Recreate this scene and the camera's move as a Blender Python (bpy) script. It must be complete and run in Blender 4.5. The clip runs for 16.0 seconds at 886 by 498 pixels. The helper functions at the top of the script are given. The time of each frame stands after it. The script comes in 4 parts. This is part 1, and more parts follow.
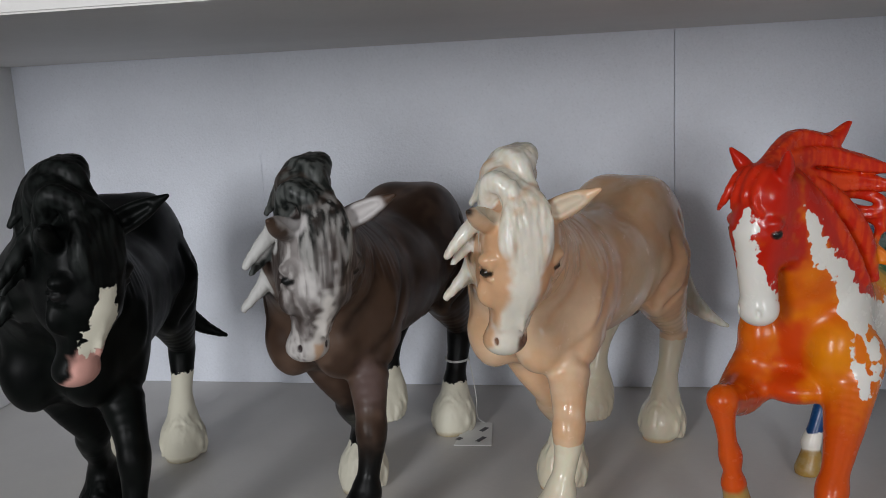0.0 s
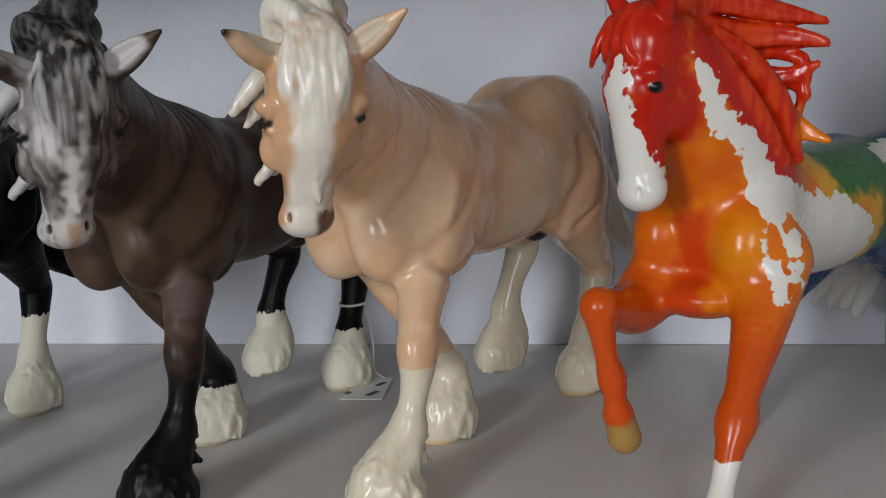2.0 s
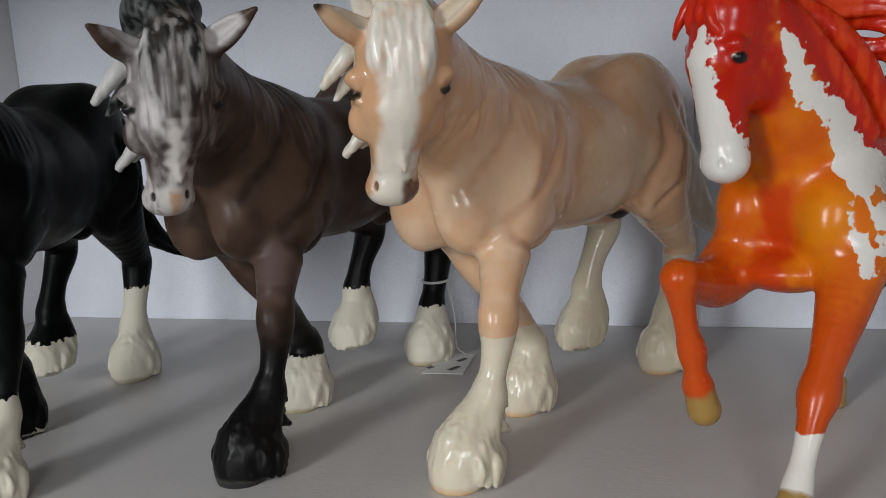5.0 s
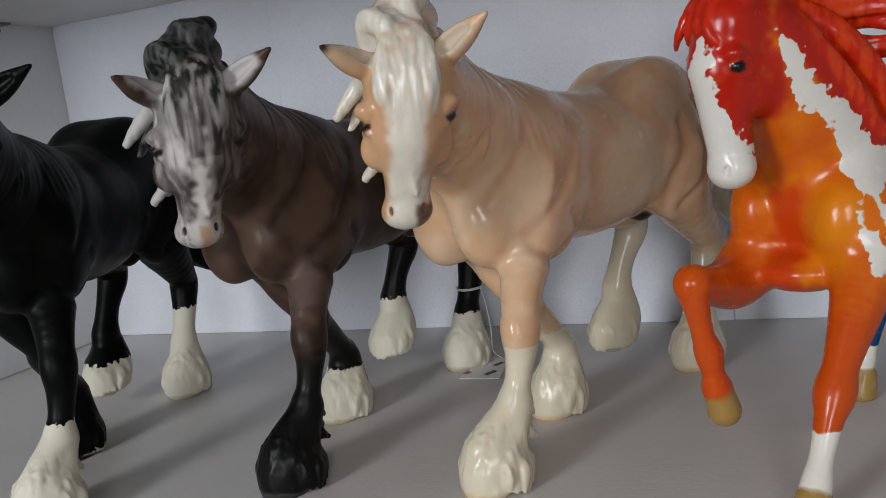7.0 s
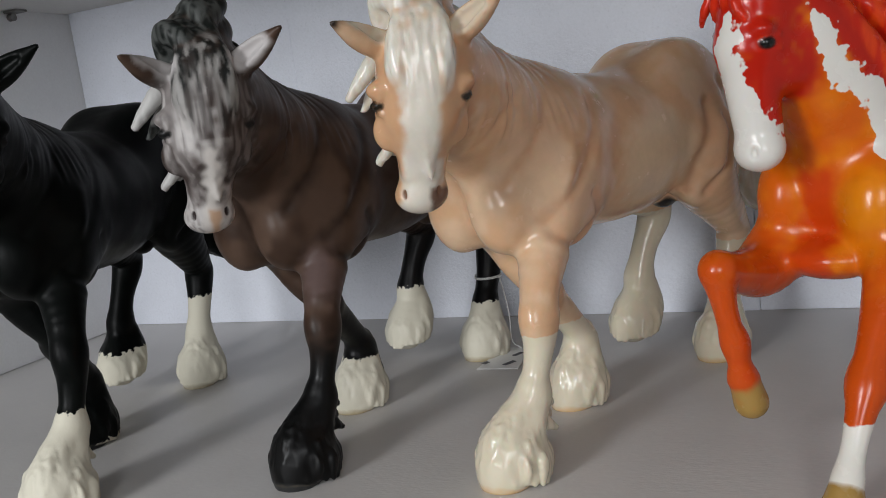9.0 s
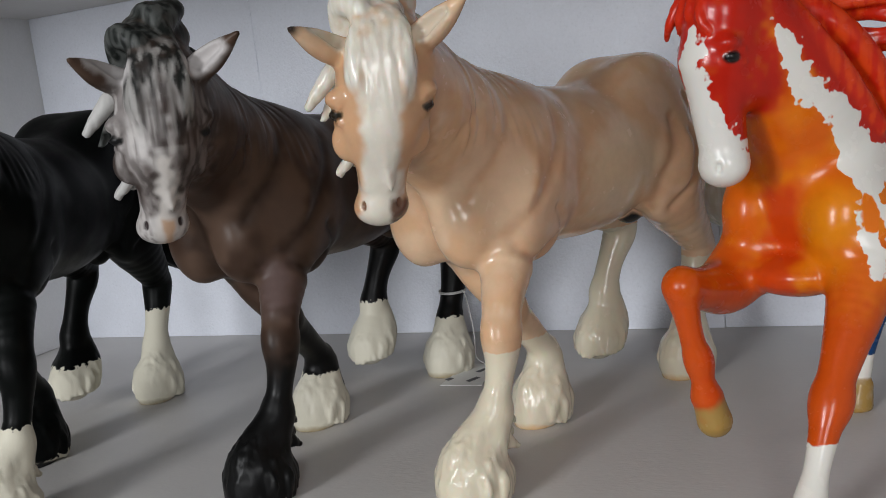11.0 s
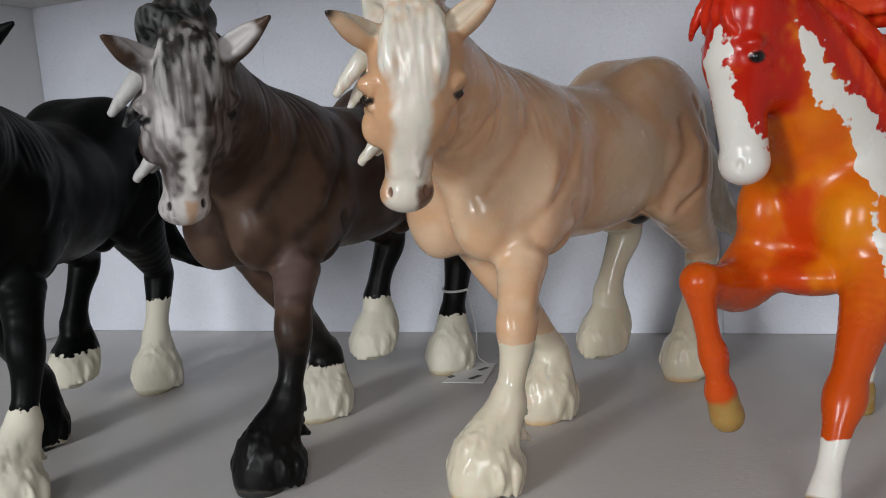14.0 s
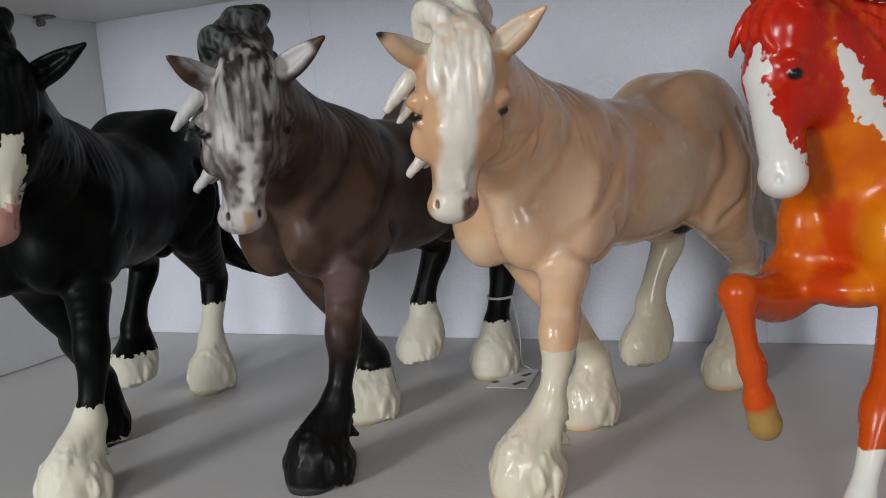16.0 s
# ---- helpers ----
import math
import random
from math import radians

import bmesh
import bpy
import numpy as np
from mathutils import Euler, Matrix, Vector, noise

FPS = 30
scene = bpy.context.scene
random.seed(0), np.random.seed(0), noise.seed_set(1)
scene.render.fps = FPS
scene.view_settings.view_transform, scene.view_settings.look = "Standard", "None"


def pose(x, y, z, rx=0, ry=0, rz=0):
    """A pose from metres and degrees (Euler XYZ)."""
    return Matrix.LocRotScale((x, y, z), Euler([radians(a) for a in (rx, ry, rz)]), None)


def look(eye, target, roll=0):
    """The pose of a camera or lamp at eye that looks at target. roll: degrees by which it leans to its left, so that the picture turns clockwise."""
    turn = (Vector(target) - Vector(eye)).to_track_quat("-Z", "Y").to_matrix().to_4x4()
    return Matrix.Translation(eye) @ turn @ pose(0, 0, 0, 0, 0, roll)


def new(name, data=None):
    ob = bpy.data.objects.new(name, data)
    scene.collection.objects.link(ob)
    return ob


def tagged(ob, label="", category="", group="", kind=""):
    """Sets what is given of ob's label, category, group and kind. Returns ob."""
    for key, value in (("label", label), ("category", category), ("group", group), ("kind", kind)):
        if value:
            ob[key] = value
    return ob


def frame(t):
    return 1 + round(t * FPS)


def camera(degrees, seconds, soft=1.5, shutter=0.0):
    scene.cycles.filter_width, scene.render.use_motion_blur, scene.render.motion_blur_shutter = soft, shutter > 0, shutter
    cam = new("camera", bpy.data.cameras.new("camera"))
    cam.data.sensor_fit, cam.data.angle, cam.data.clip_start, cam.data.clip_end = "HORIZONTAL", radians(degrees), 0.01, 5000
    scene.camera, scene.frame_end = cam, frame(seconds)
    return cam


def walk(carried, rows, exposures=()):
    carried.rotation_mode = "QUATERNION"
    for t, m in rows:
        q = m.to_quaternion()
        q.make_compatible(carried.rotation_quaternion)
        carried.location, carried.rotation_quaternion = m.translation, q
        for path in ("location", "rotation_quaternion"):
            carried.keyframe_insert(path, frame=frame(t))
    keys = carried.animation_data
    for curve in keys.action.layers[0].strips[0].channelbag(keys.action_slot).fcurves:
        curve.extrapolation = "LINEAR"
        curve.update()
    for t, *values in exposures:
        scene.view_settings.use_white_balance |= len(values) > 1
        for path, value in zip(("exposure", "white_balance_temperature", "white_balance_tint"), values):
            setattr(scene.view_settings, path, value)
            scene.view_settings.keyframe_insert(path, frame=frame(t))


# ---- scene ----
cam = camera(53.4, 16.0, soft=1.0)
PATH = [
    (0, (0.121, 0.064, 0.323), (-0.236, 1.996, -0.05), -2.9),
    (0.5, (0.144, 0.106, 0.301), (-0.222, 2.043, -0.041), -1.0),
    (1, (0.192, 0.171, 0.241), (-0.185, 2.12, -0.002), -1.2),
    (1.5, (0.194, 0.205, 0.212), (-0.197, 2.147, -0.06), -2.6),
    (2, (0.218, 0.179, 0.216), (-0.225, 2.104, -0.093), -3.4),
    (2.5, (0.226, 0.176, 0.211), (-0.259, 2.089, -0.116), -3.8),
    (3, (0.224, 0.174, 0.208), (-0.296, 2.077, -0.123), -3.8),
    (3.5, (0.229, 0.176, 0.209), (-0.312, 2.072, -0.124), -3.8),
    (4, (0.217, 0.176, 0.204), (-0.337, 2.069, -0.129), -3.6),
    (4.5, (0.216, 0.174, 0.204), (-0.353, 2.063, -0.124), -3.6),
    (5, (0.221, 0.166, 0.206), (-0.402, 2.04, -0.107), -3.7),
    (5.2, (0.224, 0.162, 0.207), (-0.426, 2.029, -0.096), -3.9),
    (7.3, (0.248, 0.157, 0.223), (-0.512, 1.979, -0.098), -7.7),
    (7.5, (0.246, 0.155, 0.224), (-0.527, 1.971, -0.096), -7.9),
    (8, (0.245, 0.168, 0.218), (-0.536, 1.981, -0.105), -8.1),
    (8.2, (0.246, 0.169, 0.217), (-0.544, 1.977, -0.11), -8.0),
    (10.3, (0.241, 0.178, 0.211), (-0.531, 1.996, -0.105), -6.5),
    (10.5, (0.244, 0.176, 0.212), (-0.523, 1.998, -0.094), -6.5),
    (11, (0.245, 0.183, 0.211), (-0.482, 2.021, -0.093), -6.5),
    (11.5, (0.244, 0.182, 0.21), (-0.46, 2.03, -0.089), -6.5),
    (12, (0.239, 0.182, 0.207), (-0.448, 2.037, -0.092), -6.2),
    (12.5, (0.238, 0.178, 0.207), (-0.442, 2.036, -0.085), -5.9),
    (13, (0.235, 0.175, 0.206), (-0.447, 2.033, -0.083), -5.6),
    (13.5, (0.229, 0.175, 0.203), (-0.449, 2.035, -0.082), -5.1),
    (14, (0.225, 0.17, 0.202), (-0.454, 2.03, -0.079), -4.6),
    (14.5, (0.225, 0.169, 0.201), (-0.462, 2.026, -0.079), -4.1),
    (15, (0.232, 0.164, 0.206), (-0.474, 2.015, -0.071), -4.2),
    (15.5, (0.234, 0.157, 0.209), (-0.512, 1.993, -0.064), -4.4),
    (16, (0.232, 0.154, 0.207), (-0.544, 1.978, -0.055), -4.6),
]
EXPOSURES = [(0.0, -0.16), (0.6, -0.18), (1.0, -0.25), (1.6, -0.17), (3.5, -0.1), (7.4, -0.11), (8.1, 0.0), (12.5, 0.05), (16.0, 0.02)]
walk(cam, [(t, look(eye, target, roll)) for t, eye, target, roll in PATH], EXPOSURES)

# ---- world and light ----
world = bpy.data.worlds.new("room_dusk")
scene.world = world
world.use_nodes = True
world.node_tree.nodes["Background"].inputs[0].default_value = (0.9, 0.95, 1.0, 1)
world.node_tree.nodes["Background"].inputs[1].default_value = 0.05


def window_light(name, eye, target, wide, high, watts, colour):
    data = bpy.data.lights.new(name, "AREA")
    data.shape, data.size, data.size_y, data.energy, data.color = "RECTANGLE", wide, high, watts, colour
    ob = new(name, data)
    ob.matrix_world = look(eye, target)
    return ob


WINDOWS = ((-0.50, 0.52, 17.0), (0.60, 0.52, 7.8))  # the middles of two windows behind the camera, and their light
WIDE, HIGH = 0.42, 0.62
for at_x, at_z, watts in WINDOWS:
    window_light("window_daylight", (at_x, -0.955, at_z), (at_x * 0.2, 0.8, 0.15), WIDE - 0.04, HIGH - 0.04, watts, (0.95, 0.97, 1.0))


# ---- materials ----
def material(name, colour=(0.8, 0.8, 0.8), rough=0.5, metal=0.0, coat=0.0, sss=0.0, shine=0.5):
    m = bpy.data.materials.new(name)
    m.use_nodes = True
    b = m.node_tree.nodes["Principled BSDF"]
    b.inputs["Base Color"].default_value = (*colour, 1)
    b.inputs["Roughness"].default_value = rough
    b.inputs["Metallic"].default_value = metal
    b.inputs["Specular IOR Level"].default_value = shine
    b.inputs["Coat Weight"].default_value = coat
    b.inputs["Coat Roughness"].default_value = 0.06
    b.inputs["Subsurface Weight"].default_value = sss
    b.inputs["Subsurface Scale"].default_value = 0.004
    return m


class Nodes:
    """Short hand for wiring a material."""

    def __init__(self, m):
        self.t = m.node_tree
        self.out = self.t.nodes["Principled BSDF"]

    def add(self, kind, **values):
        n = self.t.nodes.new(kind)
        for key, value in values.items():
            n.inputs[key].default_value = value
        return n

    def link(self, a, b):
        self.t.links.new(a, b)

    def coords(self, scale=(1, 1, 1)):
        c, m = self.add("ShaderNodeTexCoord"), self.add("ShaderNodeMapping")
        m.inputs["Scale"].default_value = scale
        self.link(c.outputs["Object"], m.inputs["Vector"])
        return m.outputs[0]

    def noise(self, scale, detail=4.0, rough=0.6, stretch=(1, 1, 1)):
        n = self.add("ShaderNodeTexNoise", Scale=scale, Detail=detail, Roughness=rough)
        self.link(self.coords(stretch), n.inputs["Vector"])
        return n.outputs["Fac"]

    def math(self, op, a, b=0.0, c=None):
        n = self.t.nodes.new("ShaderNodeMath")
        n.operation = op
        for i, v in enumerate((a, b) if c is None else (a, b, c)):
            if hasattr(v, "is_linked"):
                self.link(v, n.inputs[i])
            else:
                n.inputs[i].default_value = v
        return n.outputs[0]

    def spread(self, v, lo, hi, a=0.0, b=1.0):
        n = self.add("ShaderNodeMapRange")
        n.inputs[1].default_value, n.inputs[2].default_value = lo, hi
        n.inputs[3].default_value, n.inputs[4].default_value = a, b
        self.link(v, n.inputs[0])
        return n.outputs[0]

    def mix(self, fac, a, b):
        n = self.t.nodes.new("ShaderNodeMix")
        n.data_type = "RGBA"
        for sock, v in ((n.inputs[0], fac), (n.inputs[6], a), (n.inputs[7], b)):
            if hasattr(v, "is_linked"):
                self.link(v, sock)
            elif sock is n.inputs[0]:
                sock.default_value = v
            else:
                sock.default_value = (*v, 1)
        return n.outputs[2]

    def attr(self, name):
        n = self.t.nodes.new("ShaderNodeAttribute")
        n.attribute_name = name
        return n.outputs["Fac"]

    def bump(self, height, strength, distance=0.001):
        n = self.add("ShaderNodeBump", Strength=strength, Distance=distance)
        self.link(height, n.inputs["Height"])
        self.link(n.outputs[0], self.out.inputs["Normal"])

    def colour(self, v):
        self.link(v, self.out.inputs["Base Color"])

    def rough(self, v):
        self.link(v, self.out.inputs["Roughness"])


def laminate(name, base, rough, grain=(1, 1, 1), relief=0.45):
    m = material(name, base, rough)
    n = Nodes(m)
    cloud = n.noise(9, 5, 0.65)
    fine = n.noise(420, 3, 0.6, grain)
    dark = tuple(c * 0.9 for c in base)
    n.colour(n.mix(n.spread(n.math("ADD", n.math("MULTIPLY", cloud, 0.6), n.math("MULTIPLY", fine, 0.4)), 0.35, 0.65), dark, base))
    n.rough(n.spread(fine, 0.3, 0.7, rough - 0.08, rough + 0.12))
    n.bump(fine, relief, 0.0006)
    return m


WALL_WHITE = laminate("white_textured_hardboard", (0.845, 0.875, 0.955), 0.34, relief=1.0)
PANEL_WHITE = laminate("white_laminate", (0.80, 0.80, 0.80), 0.42)
SHELF_WHITE = laminate("grey_white_laminate", (0.64, 0.62, 0.60), 0.45, (0.4, 1, 1), 0.3)
ROOM_PAINT = laminate("room_wall_paint", (0.74, 0.74, 0.73), 0.8)
CARPET = laminate("room_carpet", (0.2, 0.18, 0.16), 0.95)
PIN_METAL = material("dull_nickel", (0.22, 0.21, 0.2), 0.4, 0.9)
PAPER = material("white_paper_card", (0.82, 0.82, 0.8), 0.7)
STRING = material("white_cotton_string", (0.75, 0.75, 0.73), 0.9)
INK = material("grey_print", (0.12, 0.12, 0.13), 0.7)
WINDOW_WHITE = material("window_frame_paint", (0.8, 0.8, 0.8), 0.4)


# ---- building helpers ----
def box(bm, lo, hi, bevel=0.0):
    vs = [bm.verts.new((x, y, z)) for z in (lo[2], hi[2]) for y in (lo[1], hi[1]) for x in (lo[0], hi[0])]
    faces = [bm.faces.new([vs[i] for i in f]) for f in ((0, 2, 3, 1), (4, 5, 7, 6), (0, 1, 5, 4), (2, 6, 7, 3), (0, 4, 6, 2), (1, 3, 7, 5))]
    if bevel:
        edges = list({e for f in faces for e in f.edges})
        bmesh.ops.bevel(bm, geom=edges, offset=bevel, segments=2, affect="EDGES")


def part(name, bm, mat, parent=None, label=""):
    me = bpy.data.meshes.new(name)
    bm.to_mesh(me)
    bm.free()
    me.materials.append(mat)
    ob = new(name, me)
    ob.parent = parent
    return tagged(ob, label)


def slab(name, lo, hi, mat, bevel=0.0, parent=None, label=""):
    bm = bmesh.new()
    box(bm, lo, hi, bevel)
    return part(name, bm, mat, parent, label)


# ---- the shelf ----
BACK, TOP, LEFT, RIGHT, FRONT = 0.96, 0.362, -0.520, 0.415, 0.43
SEAMS = (-0.237, 0.192)

floor = slab("floor", (LEFT - 0.018, FRONT, -0.018), (RIGHT + 0.018, BACK + 0.004, 0.0), SHELF_WHITE, 0.001)
tagged(floor, "grey-white laminate shelf board under the model horses", "shelf", kind="structure")
ceiling = slab("ceiling", (LEFT + 0.0005, FRONT, TOP), (RIGHT - 0.0005, BACK - 0.0005, TOP + 0.02), SHELF_WHITE, 0.001)
tagged(ceiling, "underside of the white laminate shelf above", "shelf", kind="structure")
side = slab("wall_left", (LEFT - 0.018, FRONT, 0.0005), (LEFT, BACK + 0.004, 1.2), PANEL_WHITE, 0.001)
tagged(side, "white laminate side panel of the bookcase", "side panel", kind="structure")
side = slab("wall_right", (RIGHT, FRONT, 0.0005), (RIGHT + 0.018, BACK + 0.004, 1.2), PANEL_WHITE, 0.001)
tagged(side, "white laminate side panel of the bookcase", "side panel", kind="structure")
back = new("wall_back")
tagged(back, "white textured hardboard back of the bookcase in three sheets", "back panel", kind="structure")
edges = (LEFT, *SEAMS, RIGHT)
for i, (a, b) in enumerate(zip(edges, edges[1:])):
    slab("panel", (a + 0.00025, BACK - (0.0012 if i == 1 else 0), 0.0003), (b - 0.00025, BACK + 0.004, 1.2), WALL_WHITE, 0.0006, back)
slab("backing", (LEFT - 0.018, BACK + 0.0045, -1.1), (RIGHT + 0.018, BACK + 0.012, 1.2), ROOM_PAINT, 0, back)

# ---- the room behind the camera ----
for name, lo, hi, mat, words in (
    ("room_floor", (-2.3, -0.95, -1.12), (2.3, 1.1, -1.1), CARPET, "dull brown carpet of the room"),
    ("room_ceiling", (-2.3, -0.95, 1.4), (2.3, 1.1, 1.42), ROOM_PAINT, "plain painted ceiling of the room"),
    ("wall_west", (-2.32, -0.95, -1.1), (-2.3, 1.1, 1.4), ROOM_PAINT, "plain painted room wall"),
    ("wall_east", (2.3, -0.95, -1.1), (2.32, 1.1, 1.4), ROOM_PAINT, "plain painted room wall"),
    ("wall_north", (-2.3, 1.1, -1.1), (2.3, 1.12, 1.4), ROOM_PAINT, "plain painted room wall behind the bookcase"),
):
    tagged(slab(name, lo, hi, mat), words, "wall", kind="structure")

south = new("wall_south")
tagged(south, "plain painted room wall with two windows", "wall", kind="structure")
low, high = WINDOWS[0][1] - HIGH / 2, WINDOWS[0][1] + HIGH / 2
sides = [-2.3, *(x + k * WIDE / 2 for x, *_ in WINDOWS for k in (-1, 1)), 2.3]
slab("wall_below", (-2.3, -1.05, -1.1), (2.3, -0.95, low), ROOM_PAINT, 0, south)
slab("wall_above", (-2.3, -1.05, high), (2.3, -0.95, 1.4), ROOM_PAINT, 0, south)
for a, b in zip(sides[::2], sides[1::2]):
    slab("wall_pier", (a, -1.05, low), (b, -0.95, high), ROOM_PAINT, 0, south)
for i, (x, z, _) in enumerate(WINDOWS):
    window = new("window_%d" % (i + 1))
    tagged(window, "white painted window frame with a crossbar", "window", kind="structure")
    for a, b in ((-WIDE / 2, -WIDE / 2 + 0.02), (WIDE / 2 - 0.02, WIDE / 2)):
        slab("window_frame", (x + a, -0.953, low), (x + b, -0.93, high), WINDOW_WHITE, 0.002, window)
    for a in (low, z - 0.008, high - 0.02):
        slab("crossbar", (x - WIDE / 2 + 0.02, -0.95, a), (x + WIDE / 2 - 0.02, -0.932, a + 0.02), WINDOW_WHITE, 0.002, window)


# ---- clay: smooth solids blended in a grid and skinned ----
TABLE = np.random.RandomState(7).rand(4096).astype(np.float32)


def value_noise(p, scale):
    """Smooth noise from -1 to 1 at the rows of p."""
    q = p * np.asarray(scale, np.float32)
    i = np.floor(q).astype(np.int64)
    f = (q - i).astype(np.float32)
    f = f * f * (3 - 2 * f)
    total = np.zeros(len(p), np.float32)
    for dx in (0, 1):
        for dy in (0, 1):
            for dz in (0, 1):
                h = ((i[:, 0] + dx) * 73856093 ^ (i[:, 1] + dy) * 19349663 ^ (i[:, 2] + dz) * 83492791) & 4095
                w = (f[:, 0] if dx else 1 - f[:, 0]) * (f[:, 1] if dy else 1 - f[:, 1]) * (f[:, 2] if dz else 1 - f[:, 2])
                total += w * TABLE[h]
    return total * 2 - 1


def spline(points, steps=6):
    """A smooth curve through rows of numbers."""
    p = [np.array(q, float) for q in points]
    p = [2 * p[0] - p[1], *p, 2 * p[-1] - p[-2]]
    out = []
    for a, b, c, d in zip(p, p[1:], p[2:], p[3:]):
        for s in np.linspace(0, 1, steps, endpoint=False):
            out.append(0.5 * (2 * b + (c - a) * s + (2 * a - 5 * b + 4 * c - d) * s * s + (3 * b - a - 3 * c + d) * s ** 3))
    return [*out, p[-2]]


class Clay:
    def __init__(self, lo, hi, h):
        self.lo, self.h = np.array(lo), h
        self.n = tuple(int(math.ceil((b - a) / h)) for a, b in zip(lo, hi))
        self.axis = [np.float32(lo[i]) + np.float32(h) * np.arange(self.n[i], dtype=np.float32) for i in range(3)]
        self.field = np.full(self.n, 0.03, np.float32)
        self.zones = {}

    def region(self, lo, hi, pad):
        s = []
        for i in range(3):
            a = int((lo[i] - pad - self.lo[i]) / self.h)
            b = int((hi[i] + pad - self.lo[i]) / self.h) + 2
            s.append(slice(max(a, 0), min(max(b, 0), self.n[i])))
        grid = [self.axis[i][s[i]].reshape([-1 if j == i else 1 for j in range(3)]) for i in range(3)]
        return tuple(s), grid

    def blend(self, s, d, k, zone, cut):
        f = self.field[s]
        if cut:
            w = np.clip(0.5 - 0.5 * (f + d) / k, 0, 1)
            self.field[s] = f * (1 - w) - d * w + k * w * (1 - w)
        else:
            w = np.clip(0.5 + 0.5 * (f - d) / k, 0, 1)
            self.field[s] = f * (1 - w) + d * w - k * w * (1 - w)
        if zone:
            z = self.zones.setdefault(zone, np.full(self.n, 0.03, np.float32))
            z[s] = np.minimum(z[s], d)

    def ball(self, c, r, k=0.01, turn=(0, 0, 0), zone="", cut=False):
        """An ellipsoid, turned by Euler degrees."""
        big = max(r)
        s, (x, y, z) = self.region([q - big for q in c], [q + big for q in c], 0.02)
        m = np.array(Euler([radians(a) for a in turn]).to_matrix().transposed(), np.float32)
        p = [m[i, 0] * (x - c[0]) + m[i, 1] * (y - c[1]) + m[i, 2] * (z - c[2]) for i in range(3)]
        a = np.sqrt(sum((p[i] / r[i]) ** 2 for i in range(3)))
        b = np.sqrt(sum((p[i] / r[i] ** 2) ** 2 for i in range(3))) + 1e-6
        self.blend(s, (a * (a - 1) / b).astype(np.float32), k, zone, cut)

    def limb(self, points, k=0.006, zone="", cut=False, flat=1.0):
        """A chain of rounded cones through rows of x, y, z, radius."""
        d_all = None
        rows = [np.array(q, float) for q in points]
        big = max(q[3] for q in rows) * max(flat, 1)
        s, (x, y, z) = self.region(np.min([q[:3] for q in rows], 0) - big, np.max([q[:3] for q in rows], 0) + big, 0.018)
        for a, b in zip(rows, rows[1:]):
            ab = b[:3] - a[:3]
            px, py, pz = x - a[0], y - a[1], z - a[2]
            t = np.clip((px * ab[0] + py * ab[1] + pz * ab[2]) / max(ab @ ab, 1e-9), 0, 1).astype(np.float32)
            d = np.sqrt((px - t * ab[0]) ** 2 + (py - t * ab[1]) ** 2 + (pz - t * ab[2]) ** 2) - (a[3] + (b[3] - a[3]) * t)
            d_all = d if d_all is None else np.minimum(d_all, d)
        self.blend(s, d_all.astype(np.float32), k, zone, cut)

    def mark(self, zone, points):
        """A zone for paint alone, along a chain of rows of x, y, z, radius."""
        keep = self.field.copy()
        self.limb(points, 0.001, zone)
        self.field = keep

    def lock(self, points, k=0.002, zone="mane", steps=6):
        self.limb(spline(points, steps), k, zone)

    def sample(self, field, p):
        q = (p - self.lo) / self.h
        i = np.clip(np.floor(q).astype(int), 0, np.array(self.n) - 2)
        f = (q - i).astype(np.float32)
        total = 0
        for dx in (0, 1):
            for dy in (0, 1):
                for dz in (0, 1):
                    w = (f[:, 0] if dx else 1 - f[:, 0]) * (f[:, 1] if dy else 1 - f[:, 1]) * (f[:, 2] if dz else 1 - f[:, 2])
                    total = total + w * field[i[:, 0] + dx, i[:, 1] + dy, i[:, 2] + dz]
        return total

    def skin(self):
        """Vertices and quads of the surface where the field is nought."""
        f = self.field
        inside = f < 0
        nx, ny, nz = self.n
        count = np.zeros((nx - 1, ny - 1, nz - 1), np.int8)
        corners = [(dx, dy, dz) for dx in (0, 1) for dy in (0, 1) for dz in (0, 1)]
        for dx, dy, dz in corners:
            count += inside[dx:nx - 1 + dx, dy:ny - 1 + dy, dz:nz - 1 + dz]
        cells = np.argwhere((count > 0) & (count < 8))
        index = np.full(count.shape, -1, np.int64)
        index[tuple(cells.T)] = np.arange(len(cells))
        total, hits = np.zeros((len(cells), 3)), np.zeros(len(cells))
        for a in corners:
            for ax in range(3):
                if a[ax]:
                    continue
                b = list(a)
                b[ax] = 1
                va, vb = f[tuple((cells + a).T)], f[tuple((cells + b).T)]
                cross = (va < 0) != (vb < 0)
                t = np.where(cross, va / np.where(cross, va - vb, 1), 0)
                p = np.tile(np.array(a, float), (len(cells), 1))
                p[:, ax] += t
                total += p * cross[:, None]
                hits += cross
        verts = self.lo + (cells + total / hits[:, None]) * self.h
        quads = []
        for ax in range(3):
            o = [(1, 2), (2, 0), (0, 1)][ax]
            cut_lo = [slice(None)] * 3
            cut_hi = [slice(None)] * 3
            cut_lo[ax], cut_hi[ax] = slice(0, -1), slice(1, None)
            a, b = inside[tuple(cut_lo)], inside[tuple(cut_hi)]
            e = np.argwhere(a != b)
            e = e[(e[:, o[0]] > 0) & (e[:, o[1]] > 0) & (e[:, o[0]] < self.n[o[0]] - 1) & (e[:, o[1]] < self.n[o[1]] - 1)]
            out = a[tuple(e.T)]
            steps = []
